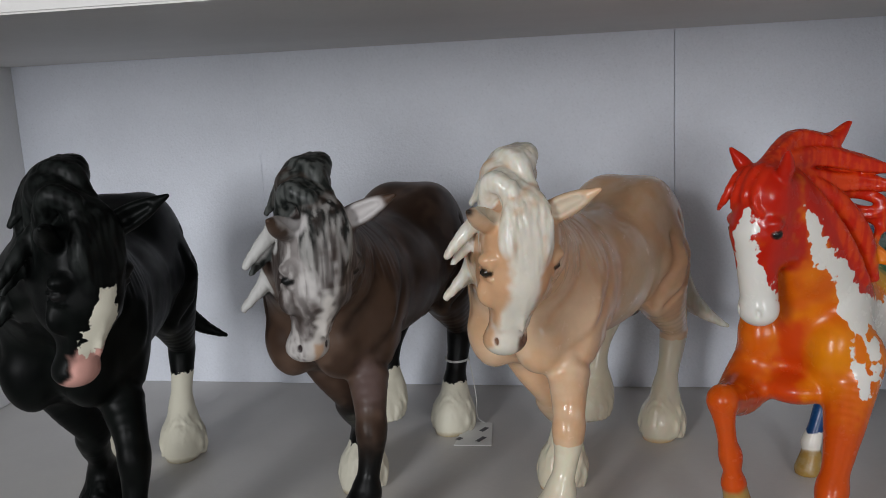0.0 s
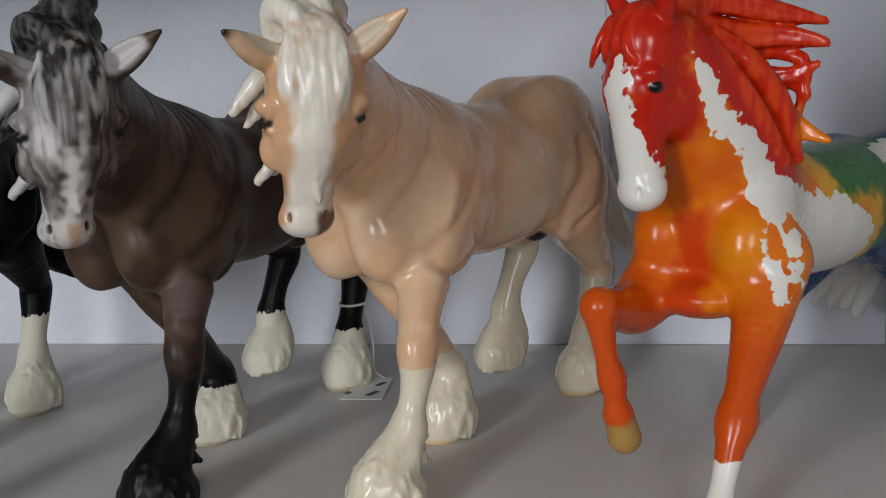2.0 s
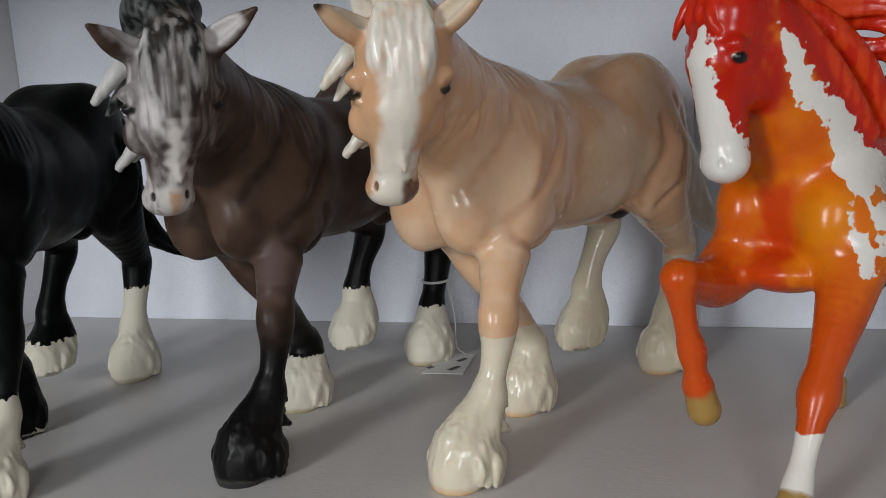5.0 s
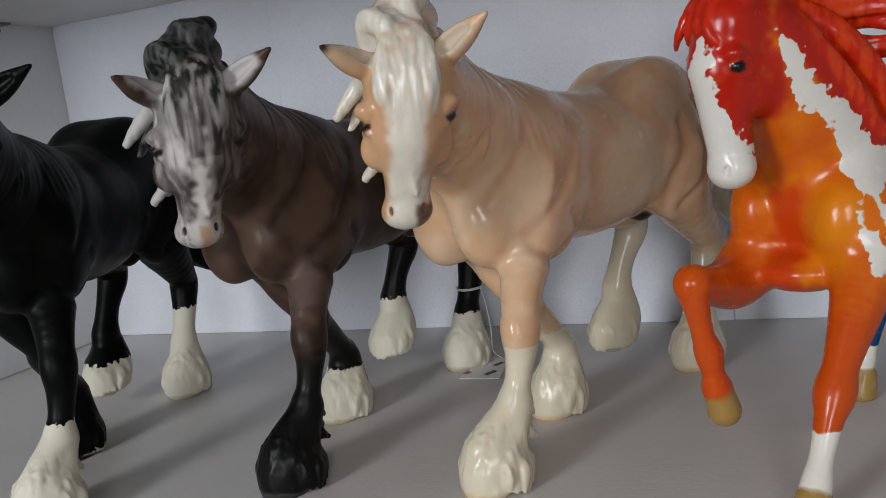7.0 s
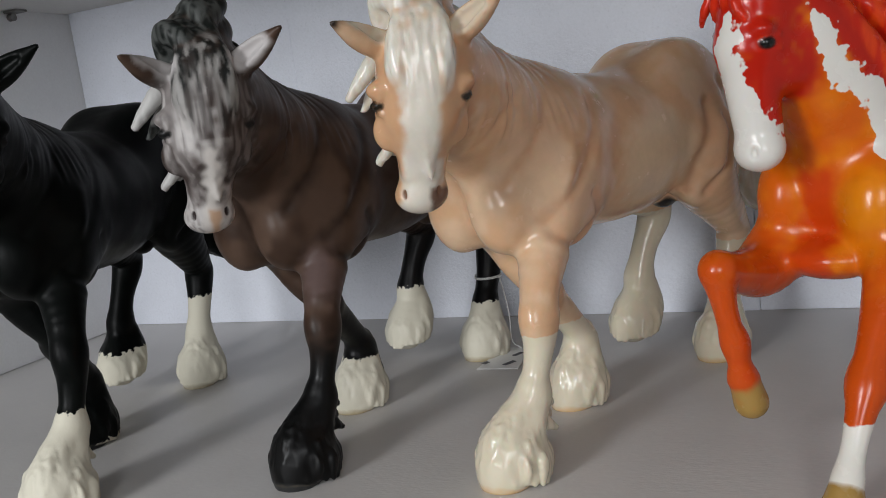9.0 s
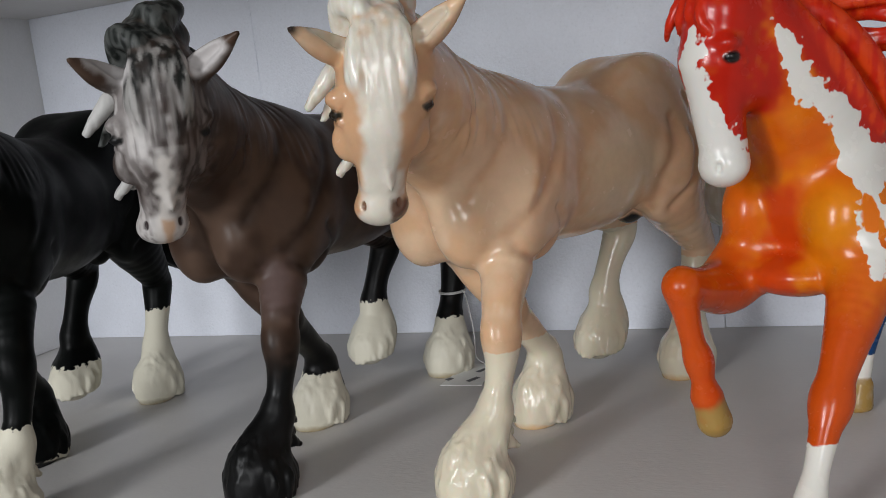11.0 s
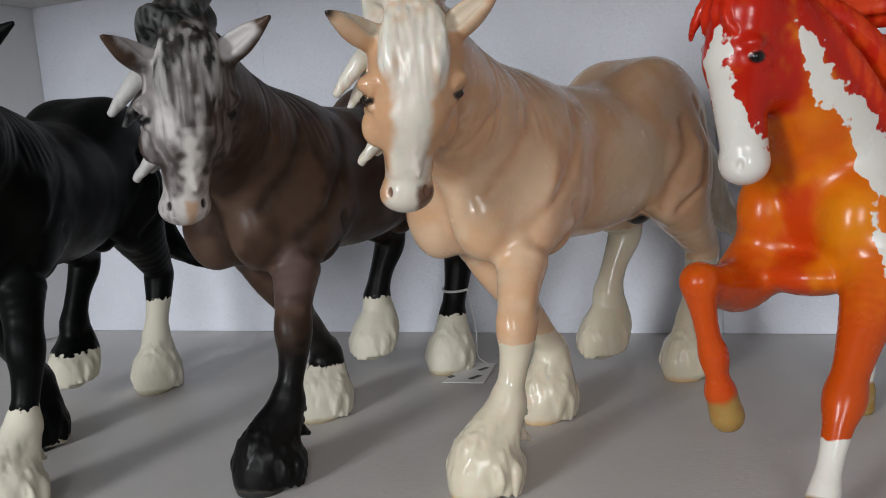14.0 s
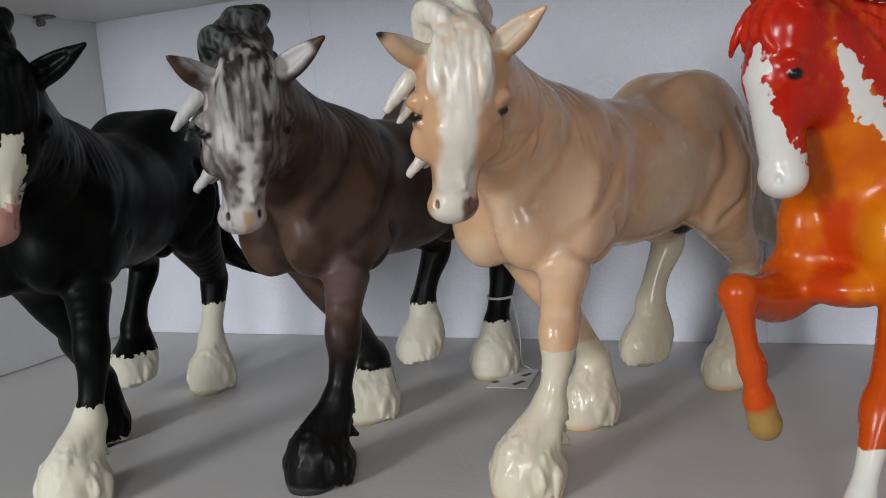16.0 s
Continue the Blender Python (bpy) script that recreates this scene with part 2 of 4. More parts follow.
            for du, dv in ((1, 1), (0, 1), (0, 0), (1, 0)):
                c = e.copy()
                c[:, o[0]] -= du
                c[:, o[1]] -= dv
                steps.append(index[tuple(c.T)])
            q = np.stack(steps, 1)
            q[~out] = q[~out][:, ::-1]
            quads.append(q)
        return verts.astype(np.float32), np.concatenate(quads)


def skin_mesh(name, verts, quads):
    me = bpy.data.meshes.new(name)
    me.vertices.add(len(verts))
    me.vertices.foreach_set("co", verts.ravel())
    me.loops.add(quads.size)
    me.loops.foreach_set("vertex_index", quads.ravel().astype(np.int32))
    me.polygons.add(len(quads))
    me.polygons.foreach_set("loop_start", np.arange(0, quads.size, 4, dtype=np.int32))
    me.polygons.foreach_set("use_smooth", np.ones(len(quads), bool))
    me.update(calc_edges=True)
    return me


def normals_of(verts, quads):
    n = np.zeros((len(verts), 3))
    face = np.cross(verts[quads[:, 2]] - verts[quads[:, 0]], verts[quads[:, 3]] - verts[quads[:, 1]])
    for i in range(4):
        for c in range(3):
            n[:, c] += np.bincount(quads[:, i], face[:, c], len(verts))
    return n / (np.linalg.norm(n, axis=1)[:, None] + 1e-12)


def paint(me, name, values):
    me.attributes.new(name, "FLOAT", "POINT").data.foreach_set("value", np.asarray(values, np.float32))


# ---- the draft horse mould: +x is the horse's left, +y its tail, z up ----
STEP = 0.0013
FACE, CHEEK = np.array((0.76, -0.64, 0.0)), np.array((0.64, 0.76, 0.0))
POLL = np.array((0.050, -0.242, 0.243))


def on_head(f, l, u):
    """A place on the draft horse's head: forward, to its left and up from the poll."""
    p = POLL + FACE * (f + 0.09 * u) + CHEEK * (l + 0.12 * min(u, 0))
    return (p[0], p[1], p[2] + u)


def foot(c, p, leg, lift, wide=1.0):
    """A feathered draft foot whose sole's middle is at p, under the end of the leg; lift: degrees that the heel is raised."""
    a = radians(lift)

    def at(x, y, z):
        return (p[0] + x * wide, p[1] + y * math.cos(a) + z * math.sin(a), p[2] + z * math.cos(a) + y * math.sin(a))

    low = 0.006 if lift else 0.0
    c.limb([(*at(0, -0.0070 + low, 0.003 + low), 0.0145 * wide), (*at(0, -0.0040 + low, 0.014), 0.0125 * wide)], 0.0015, "hoof")
    top, mid = np.array(leg), np.array((*at(0, 0.006, 0.027), 0.0148))
    c.limb(spline([(*(top[:3] + (0, 0, 0.005)), 0.0072), (*top[:3], 0.0086), (*mid[:3], 0.0122), (*at(0, 0.002, 0.018), 0.0150 * wide)], 5), 0.006, "feather")
    c.limb(spline([(*top[:3], 0.0078), (*at(0, -0.0035, 0.028), 0.0104), (*at(0, -0.0075, 0.014), 0.0132 * wide)], 5), 0.008, "feather")
    for i in range(22):
        w = radians(-172 + 16.4 * i)
        sx, sy = math.sin(w), math.cos(w)
        low = 0.0015 + 0.0020 * (i % 3) / 2 + 0.004 * (sy < -0.5)
        bow = 0.0020 * math.sin(2.7 * i)
        start = ((0.5 * top[:3] + 0.5 * mid[:3]) if sy > -0.2 else (0.15 * top[:3] + 0.85 * mid[:3])) + np.array((0.0085 * sx, 0.0080 * sy, 0.002 * (i % 2)))
        c.limb(spline([(*start, 0.0030), (*at(0.0135 * sx + bow, 0.003 + 0.0135 * sy, 0.024), 0.0036), (*at(0.0172 * sx * wide - bow, 0.002 + 0.0172 * sy, 0.014), 0.0032), (*at(0.0186 * sx * wide, 0.001 + 0.0186 * sy, low), 0.0016)], 4), 0.0046, "feather")
    # ragged fringe up the back of the leg
    for i in range(4):
        q = top[:3] + np.array((0.0, 0.004, -0.016 + 0.008 * i))
        c.limb([(*q, 0.0055), (*(q + np.array((0.002 * (-1) ** i, 0.0110 - 0.0010 * i, -0.007))), 0.0016)], 0.003, "feather")
    if p[2] < 0.003:
        c.ball((p[0], p[1], -0.02), (0.06, 0.06, 0.02), 0.0008, cut=True)


def draft_horse_mould():
    c = Clay((-0.085, -0.315, -0.002), (0.11, 0.20, 0.300), STEP)
    at, turn = on_head, (0, 0, 50)
    # trunk
    c.ball((0.0, -0.055, 0.170), (0.047, 0.112, 0.050), 0.02)
    c.ball((0.0, -0.130, 0.168), (0.044, 0.052, 0.053), 0.02)
    c.ball((0.0, 0.024, 0.184), (0.042, 0.056, 0.053), 0.02)
    c.ball((0.0, -0.120, 0.205), (0.020, 0.042, 0.018), 0.02)
    for s in (1, -1):
        c.ball((0.020 * s, 0.020, 0.187), (0.026, 0.052, 0.049), 0.012, (-12, 0, 0))
        c.ball((0.029 * s, -0.132, 0.165), (0.021, 0.034, 0.046), 0.010, (14, 0, 0))
        c.ball((0.018 * s, -0.166, 0.150), (0.019, 0.020, 0.028), 0.009)
        c.ball((0.025 * s, 0.040, 0.152), (0.020, 0.036, 0.040), 0.010)
        c.ball((0.031 * s, 0.012, 0.140), (0.012, 0.018, 0.022), 0.008, (20, 0, 0))
    # neck, bent to its left
    c.limb(spline([(0.0, -0.120, 0.180, 0.046), (0.005, -0.160, 0.198, 0.040), (0.023, -0.200, 0.216, 0.033), (0.043, -0.230, 0.229, 0.025)], 14), 0.014)
    c.limb(spline([(0.0, -0.105, 0.208, 0.011), (0.003, -0.150, 0.228, 0.011), (0.018, -0.192, 0.247, 0.012), (0.043, -0.232, 0.255, 0.012)], 14), 0.012)
    # head, tucked and turned to its left
    c.ball(at(0.001, 0, -0.012), (0.0215, 0.019, 0.023), 0.008, turn, "head")
    c.ball(at(0.003, 0, -0.030), (0.0205, 0.018, 0.023), 0.008, turn, "head")
    c.limb([(*at(0.005, 0, -0.035), 0.0160), (*at(0.000, 0, -0.056), 0.0122), (*at(-0.004, 0, -0.070), 0.0110)], 0.006, "head")
    c.ball(at(-0.003, 0, -0.073), (0.0130, 0.0120, 0.0095), 0.004, turn, "head")
    c.ball(at(-0.012, 0, -0.036), (0.019, 0.017, 0.021), 0.008, turn, "head")
    for s in (1, -1):
        c.ball(at(0.009, 0.0178 * s, -0.0205), (0.0085, 0.0062, 0.0052), 0.003, turn, "head")
        c.ball(at(0.0092, 0.0190 * s, -0.0275), (0.0056, 0.0040, 0.0030), 0.0008, turn, "eye")
        c.ball(at(0.004, 0.0150 * s, -0.0400), (0.0080, 0.0055, 0.0100), 0.003, turn, "head")
        c.limb([(*at(0.0135, 0.0195 * s, -0.0240), 0.0016), (*at(0.002, 0.0225 * s, -0.0262), 0.0014)], 0.0012)
        c.limb([(*at(0.0125, 0.0190 * s, -0.0318), 0.0013), (*at(0.002, 0.0218 * s, -0.0312), 0.0011)], 0.0012)
        c.limb([(*at(0.011, 0.009 * s, -0.034), 0.0025), (*at(0.0065, 0.007 * s, -0.062), 0.002)], 0.004)
        c.ball(at(0.0055, 0.0085 * s, -0.0715), (0.0014, 0.0014, 0.0024), 0.001, turn, "nostril", True)
        # ears, out to the sides
        up = 0.003 * s
        c.limb(spline([(*at(-0.004, 0.011 * s, -0.003), 0.0058), (*at(0.003, 0.020 * s, 0.002 + up * 0.4), 0.0072), (*at(0.012, 0.029 * s, 0.0075 + up * 0.7), 0.0062), (*at(0.024, 0.0390 * s, 0.0140 + up), 0.0012)]), 0.003, "ear")
        c.limb([(*at(0.0105, 0.019 * s, 0.006), 0.0042), (*at(0.0185, 0.029 * s, 0.012), 0.0022)], 0.002, "inner_ear", True)
    # left fore, forward
    c.limb(spline([(0.028, -0.138, 0.160, 0.022), (0.030, -0.146, 0.132, 0.0175), (0.040, -0.168, 0.102, 0.0112), (0.042, -0.172, 0.086, 0.0108), (0.041, -0.177, 0.064, 0.0078), (0.039, -0.182, 0.046, 0.0084)]), 0.008)
    c.ball((0.042, -0.178, 0.087), (0.0080, 0.007, 0.012), 0.005)
    foot(c, (0.034, -0.199, 0.0), (0.039, -0.182, 0.044), 0, 1.05)
    # right fore, back
    c.limb(spline([(-0.024, -0.136, 0.155, 0.021), (-0.012, -0.132, 0.120, 0.0155), (0.001, -0.122, 0.092, 0.0118), (-0.003, -0.112, 0.080, 0.0118), (-0.008, -0.088, 0.058, 0.0095), (-0.010, -0.077, 0.042, 0.0105)]), 0.008)
    foot(c, (-0.010, -0.085, 0.0), (-0.010, -0.076, 0.042), 0, 0.98)
    # left hind, under the body
    c.limb(spline([(0.028, 0.018, 0.168, 0.029), (0.028, 0.034, 0.132, 0.021), (0.027, 0.064, 0.100, 0.0130), (0.026, 0.068, 0.088, 0.0125), (0.025, 0.060, 0.064, 0.0095), (0.024, 0.052, 0.042, 0.0105)]), 0.008)
    foot(c, (0.024, 0.044, 0.0), (0.024, 0.053, 0.042), 0)
    # right hind, lifted
    c.limb(spline([(-0.027, 0.004, 0.168, 0.029), (-0.027, 0.012, 0.138, 0.021), (-0.027, 0.044, 0.116, 0.0130), (-0.028, 0.046, 0.104, 0.0125), (-0.031, 0.035, 0.082, 0.0095), (-0.034, 0.028, 0.062, 0.0105)]), 0.008)
    foot(c, (-0.035, 0.016, 0.018), (-0.034, 0.030, 0.060), 20)
    # tail
    c.lock([(0.0, 0.074, 0.205, 0.009), (0.003, 0.092, 0.188, 0.011), (0.008, 0.110, 0.150, 0.014), (0.018, 0.118, 0.116, 0.011), (0.036, 0.121, 0.097, 0.007), (0.058, 0.121, 0.086, 0.002)], 0.006, "tail")
    for j in range(4):
        c.lock([(0.002, 0.098, 0.185, 0.006), (0.010 - 0.006 * j, 0.116, 0.140, 0.006), (0.020 - 0.004 * j, 0.122, 0.108, 0.005), (0.052 - 0.008 * j, 0.122, 0.086 + 0.003 * j, 0.0015)], 0.002, "tail")
    c.ball((0.012, 0.003, 0.130), (0.009, 0.013, 0.010), 0.003, zone="sheath")
    # mane: a roll along the crest falling to its right, with flying ends
    top = [(0.044, -0.244, 0.267), (0.033, -0.224, 0.271), (0.020, -0.205, 0.263), (0.009, -0.180, 0.250), (0.001, -0.150, 0.236)]
    for i, (x, y, z) in enumerate(top):
        drop = 0.050 - 0.004 * i
        for j in range(3):
            dy = -0.008 + 0.008 * j
            c.lock([(x + 0.006, y + dy, z - 0.006, 0.006), (x - 0.006, y + dy, z - 0.002, 0.0066), (x - 0.014, y + dy + 0.006, z - 0.4 * drop, 0.0055), (x - 0.017 - 0.002 * j, y + dy + 0.007, z - drop, 0.002)])
    c.ball((0.034, -0.226, 0.267), (0.015, 0.018, 0.012), 0.006, zone="mane")
    for j in range(4):
        c.lock([(0.054 - 0.002 * j, -0.236 - 0.002 * j, 0.261, 0.0045), (0.044, -0.234 + 0.005 * j, 0.276 + 0.001 * j, 0.0056), (0.028 - 0.003 * j, -0.228 + 0.005 * j, 0.276 - 0.001 * j, 0.0054), (0.014 - 0.003 * j, -0.224, 0.257 - 0.003 * j, 0.002)], 0.0018)
    for rows in (
        [(0.036, -0.234, 0.256, 0.0055), (0.024, -0.240, 0.246, 0.0052), (0.014, -0.249, 0.232, 0.0044), (0.007, -0.256, 0.221, 0.0024)],
        [(0.034, -0.226, 0.246, 0.0050), (0.018, -0.230, 0.236, 0.0052), (0.010, -0.240, 0.224, 0.0046), (0.004, -0.246, 0.214, 0.0016)],
        [(0.020, -0.214, 0.238, 0.0055), (0.002, -0.212, 0.218, 0.0056), (-0.008, -0.214, 0.200, 0.0046), (-0.019, -0.222, 0.185, 0.0026)],
        [(0.014, -0.206, 0.232, 0.0050), (-0.004, -0.204, 0.212, 0.0054), (-0.012, -0.206, 0.196, 0.0044), (-0.018, -0.212, 0.188, 0.0014)],
    ):
        c.lock(rows)
    # forelock down the face
    for o, length, r in ((-0.011, 0.030, 0.0042), (-0.007, 0.046, 0.0046), (-0.003, 0.060, 0.0048), (0.002, 0.066, 0.0046), (0.006, 0.050, 0.0046), (0.011, 0.034, 0.0042)):
        c.lock([(*at(-0.006, o * 0.5, 0.017), 0.005), (*at(0.010, o * 0.9, 0.008), r), (*at(0.0165, o, -0.45 * length), r), (*at(0.0130 - 0.05 * max(length - 0.05, 0), 0.004 + o * 0.3, -length), 0.0008)], 0.0035, "forelock")
    return c


def along(p, rows):
    """The least distance of points in a plane to a chain."""
    best = np.full(len(p), 9.0)
    for a, b in zip(rows, rows[1:]):
        a, b = np.array(a), np.array(b)
        t = np.clip(((p - a) @ (b - a)) / ((b - a) @ (b - a)), 0, 1)
        best = np.minimum(best, np.linalg.norm(p - a - t[:, None] * (b - a), axis=1))
    return best


MOULD = draft_horse_mould()
V, Q = MOULD.skin()
ZONE = {name: MOULD.sample(field, V) for name, field in MOULD.zones.items()}
N = normals_of(V, Q)
hair = np.clip(1 - np.minimum(np.minimum(ZONE["mane"], ZONE["forelock"]), np.minimum(ZONE["feather"], ZONE["tail"])) / 0.002, 0, 1)
combed = np.where(ZONE["forelock"] < 0.002, 0.0009, np.where((ZONE["feather"] < 0.002) & (V[:, 2] < 0.040), 0.0008, 0.0004))
locks = hair * (ZONE["feather"] < 0.002) * (V[:, 2] < 0.040)
push = locks * 0.0007 * value_noise(V + 7, (230, 230, 45)) + hair * combed * (value_noise(V, (420, 420, 70)) + 0.6 * value_noise(V + 3, (700, 700, 110)))
# muscle lines on both flanks
flank = np.clip((np.abs(N[:, 0]) - 0.25) / 0.3, 0, 1) * (V[:, 2] > 0.08) * (ZONE["head"] > 0.006) * (1 - hair)
CREASES = (
    (0.0015, 0.0045, [(-0.105, 0.205), (-0.128, 0.170), (-0.158, 0.140)]),
    (0.0020, 0.0040, [(-0.120, 0.150), (-0.108, 0.135), (-0.125, 0.122)]),
    (0.0030, 0.0045, [(-0.004, 0.132), (0.000, 0.158), (0.008, 0.190)]),
    (0.0019, 0.0035, [(0.040, 0.195), (0.052, 0.165), (0.046, 0.140)]),
    (0.0017, 0.0030, [(0.056, 0.185), (0.066, 0.160), (0.058, 0.135)]),
    (0.0012, 0.0040, [(-0.150, 0.208), (-0.166, 0.182), (-0.178, 0.162)]),
    (0.0020, 0.0035, [(-0.116, 0.130), (-0.138, 0.121), (-0.156, 0.133)]),
    (0.0022, 0.0035, [(0.010, 0.130), (0.024, 0.148), (0.021, 0.180)]),
    (0.0018, 0.0030, [(0.030, 0.205), (0.041, 0.174), (0.036, 0.148)]),
    (0.0010, 0.0030, [(-0.176, 0.215), (-0.196, 0.200), (-0.206, 0.185)]),
    (-0.0016, 0.0060, [(-0.140, 0.180), (-0.148, 0.150)]),
    (-0.0014, 0.0070, [(0.026, 0.190), (0.034, 0.150)]),
    (-0.0012, 0.0050, [(0.016, 0.176), (0.016, 0.146)]),
)
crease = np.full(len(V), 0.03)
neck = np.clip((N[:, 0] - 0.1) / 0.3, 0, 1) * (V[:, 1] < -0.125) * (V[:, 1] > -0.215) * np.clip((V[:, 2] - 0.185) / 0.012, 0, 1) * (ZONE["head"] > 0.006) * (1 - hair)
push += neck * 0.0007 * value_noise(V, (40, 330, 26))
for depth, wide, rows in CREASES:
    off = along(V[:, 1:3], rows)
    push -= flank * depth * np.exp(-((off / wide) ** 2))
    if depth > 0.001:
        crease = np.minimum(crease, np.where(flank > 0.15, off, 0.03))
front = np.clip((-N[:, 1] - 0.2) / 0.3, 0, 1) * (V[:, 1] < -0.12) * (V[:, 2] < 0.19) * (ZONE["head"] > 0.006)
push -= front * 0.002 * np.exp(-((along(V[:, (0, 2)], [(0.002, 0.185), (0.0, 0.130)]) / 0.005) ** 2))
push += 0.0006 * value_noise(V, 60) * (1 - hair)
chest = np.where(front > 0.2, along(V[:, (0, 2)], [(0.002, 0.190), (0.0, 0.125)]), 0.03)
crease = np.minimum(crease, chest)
V = (V + N * push[:, None]).astype(np.float32)
V[:, 2] = np.maximum(V[:, 2], 0.0)


def figure(name, verts, quads, mat, place, masks, tint, label):
    me = skin_mesh(name, verts, quads)
    for key, values in masks.items():
        paint(me, key, values)
    rgba = np.ones((len(verts), 4), np.float32)
    rgba[:, :3] = tint
    me.attributes.new("tint", "FLOAT_COLOR", "POINT").data.foreach_set("color", rgba.ravel())
    me.materials.append(mat)
    ob = new(name, me)
    ob.matrix_world = place
    return tagged(ob, label, "model horse", "model horses on the shelf")


def ramp(v, lo, hi):
    t = np.clip((v - lo) / (hi - lo), 0, 1)
    return (t * t * (3 - 2 * t))[:, None]


def airbrush(verts, base, patchy, layers):
    """Soft paint: (mask, lo, hi, jitter, colour); under lo the colour is full. A pair of colours is streaked like combed hair."""
    jag, comb = value_noise(verts, 260), ramp(value_noise(verts, (460, 460, 60)) + 0.5 * value_noise(verts + 1, (800, 800, 90)), -0.35, 0.4)
    cloud = ramp(value_noise(verts, 45) + 0.6 * value_noise(verts + 2, 120), -0.5, 0.6)
    c = np.array(base) * (1 - cloud) + np.array(patchy) * cloud
    for mask, lo, hi, jitter, tint in layers:
        if len(tint) == 2:
            tint = np.array(tint[0]) * (1 - comb) + np.array(tint[1]) * comb
        w = 1 - ramp(mask + 0.5 * jitter * jag, lo, hi)
        c = c * (1 - w) + np.array(tint) * w
    return c


def coat(name, gloss, layers, sheen=0.0, sss=0.0, grain=0.0, shine=0.5, jagged=240):
    """Sharp edged paint over the airbrushed tint: (mask, jitter, colour) where the mask is under nought."""
    m = material(name, (0.5, 0.5, 0.5), gloss, 0, sheen, sss, shine)
    n = Nodes(m)
    jag = n.noise(jagged, 2, 0.45)
    a = n.t.nodes.new("ShaderNodeAttribute")
    a.attribute_name = "tint"
    c = n.mix(n.spread(n.noise(150, 4, 0.6), 0.3, 0.7, 0.0, 0.07), a.outputs["Color"], (0.30, 0.20, 0.12) if shine > 0.4 else (0.0, 0.0, 0.0))
    for mask, jitter, tint in layers:
        v = n.math("ADD", n.attr(mask), n.math("MULTIPLY", n.math("SUBTRACT", jag, 0.5), jitter))
        c = n.mix(n.spread(v, -0.0004, 0.0004, 1, 0), c, tint)
    n.colour(c)
    n.rough(n.spread(n.noise(90, 3), 0.3, 0.7, max(gloss - 0.05, 0.02), gloss + 0.06))
    if grain:
        n.bump(n.noise(900, 3, 0.6, (1, 1, 0.25)), grain, 0.0003)
    return m


def per_leg(lf, rf, lh, rh):
    """Height over a line of its own on each leg; up from there the mask grows."""
    x, y, z = V.T
    line = np.where(y < -0.152, lf, np.where(y < -0.07, rf, np.where(x < 0.004, rh, lh)))
    return np.where(z < 0.13, z - line, 0.13)


rel = V - POLL
on_u = rel[:, 2]
on_f, on_l = rel @ FACE - 0.09 * on_u, rel @ CHEEK - 0.12 * np.minimum(on_u, 0)
in_head = ZONE["head"] - 0.006


def blaze(wide_up, wide_down, top, shift=0.0):
    """A stripe down the front of the face."""
    half = np.interp(on_u, (-0.08, -0.05, top), (wide_down, wide_down * 0.8, wide_up))
    return np.maximum.reduce([np.abs(on_l - shift) - half, -(on_f + 0.004), on_u - top, in_head * 4])


CREAM, OFF_WHITE = (0.71, 0.64, 0.49), (0.71, 0.675, 0.555)
NOSE_ZONE = np.maximum(on_u + 0.068, in_head * 4)
EYE_ZONE = np.minimum(np.linalg.norm(np.stack([on_f - 0.008, on_l - 0.020, on_u + 0.027]), axis=0), np.linalg.norm(np.stack([on_f - 0.008, on_l + 0.020, on_u + 0.027]), axis=0))
EAR_TIP = np.linalg.norm(V - np.array(on_head(0.025, -0.0385, 0.0115)), axis=1)
DETAIL = dict(eye=ZONE["eye"] - 0.0004, nostril=ZONE["nostril"] - 0.0004, hoof=ZONE["hoof"] - 0.0004)
strands = np.minimum(along(V, [(0.018, -0.246, 0.236), (0.006, -0.257, 0.221)]) - 0.008, along(V, [(-0.006, -0.214, 0.202), (-0.019, -0.222, 0.185)]) - 0.008)
pale = np.minimum(np.linalg.norm(np.stack([on_f - 0.012, on_l + 0.010, (on_u + 0.020) * 0.6]), axis=0) - 0.009, np.linalg.norm(np.stack([on_f, on_l, on_u + 0.076]), axis=0) - 0.012)
side_face = np.maximum(0.006 - np.abs(on_l), in_head)
belly = 0.135 - V[:, 2] + 0.02
wither = np.linalg.norm((V - (0.045, -0.045, 0.160)) * (0.4, 0.7, 1.0), axis=1) - 0.02
hip = np.linalg.norm((V - (0.045, 0.045, 0.175)) * (0.4, 1.0, 0.7), axis=1) - 0.012


def stand(x, y, degrees):
    return pose(x, y, 0, 0, 0, -degrees)


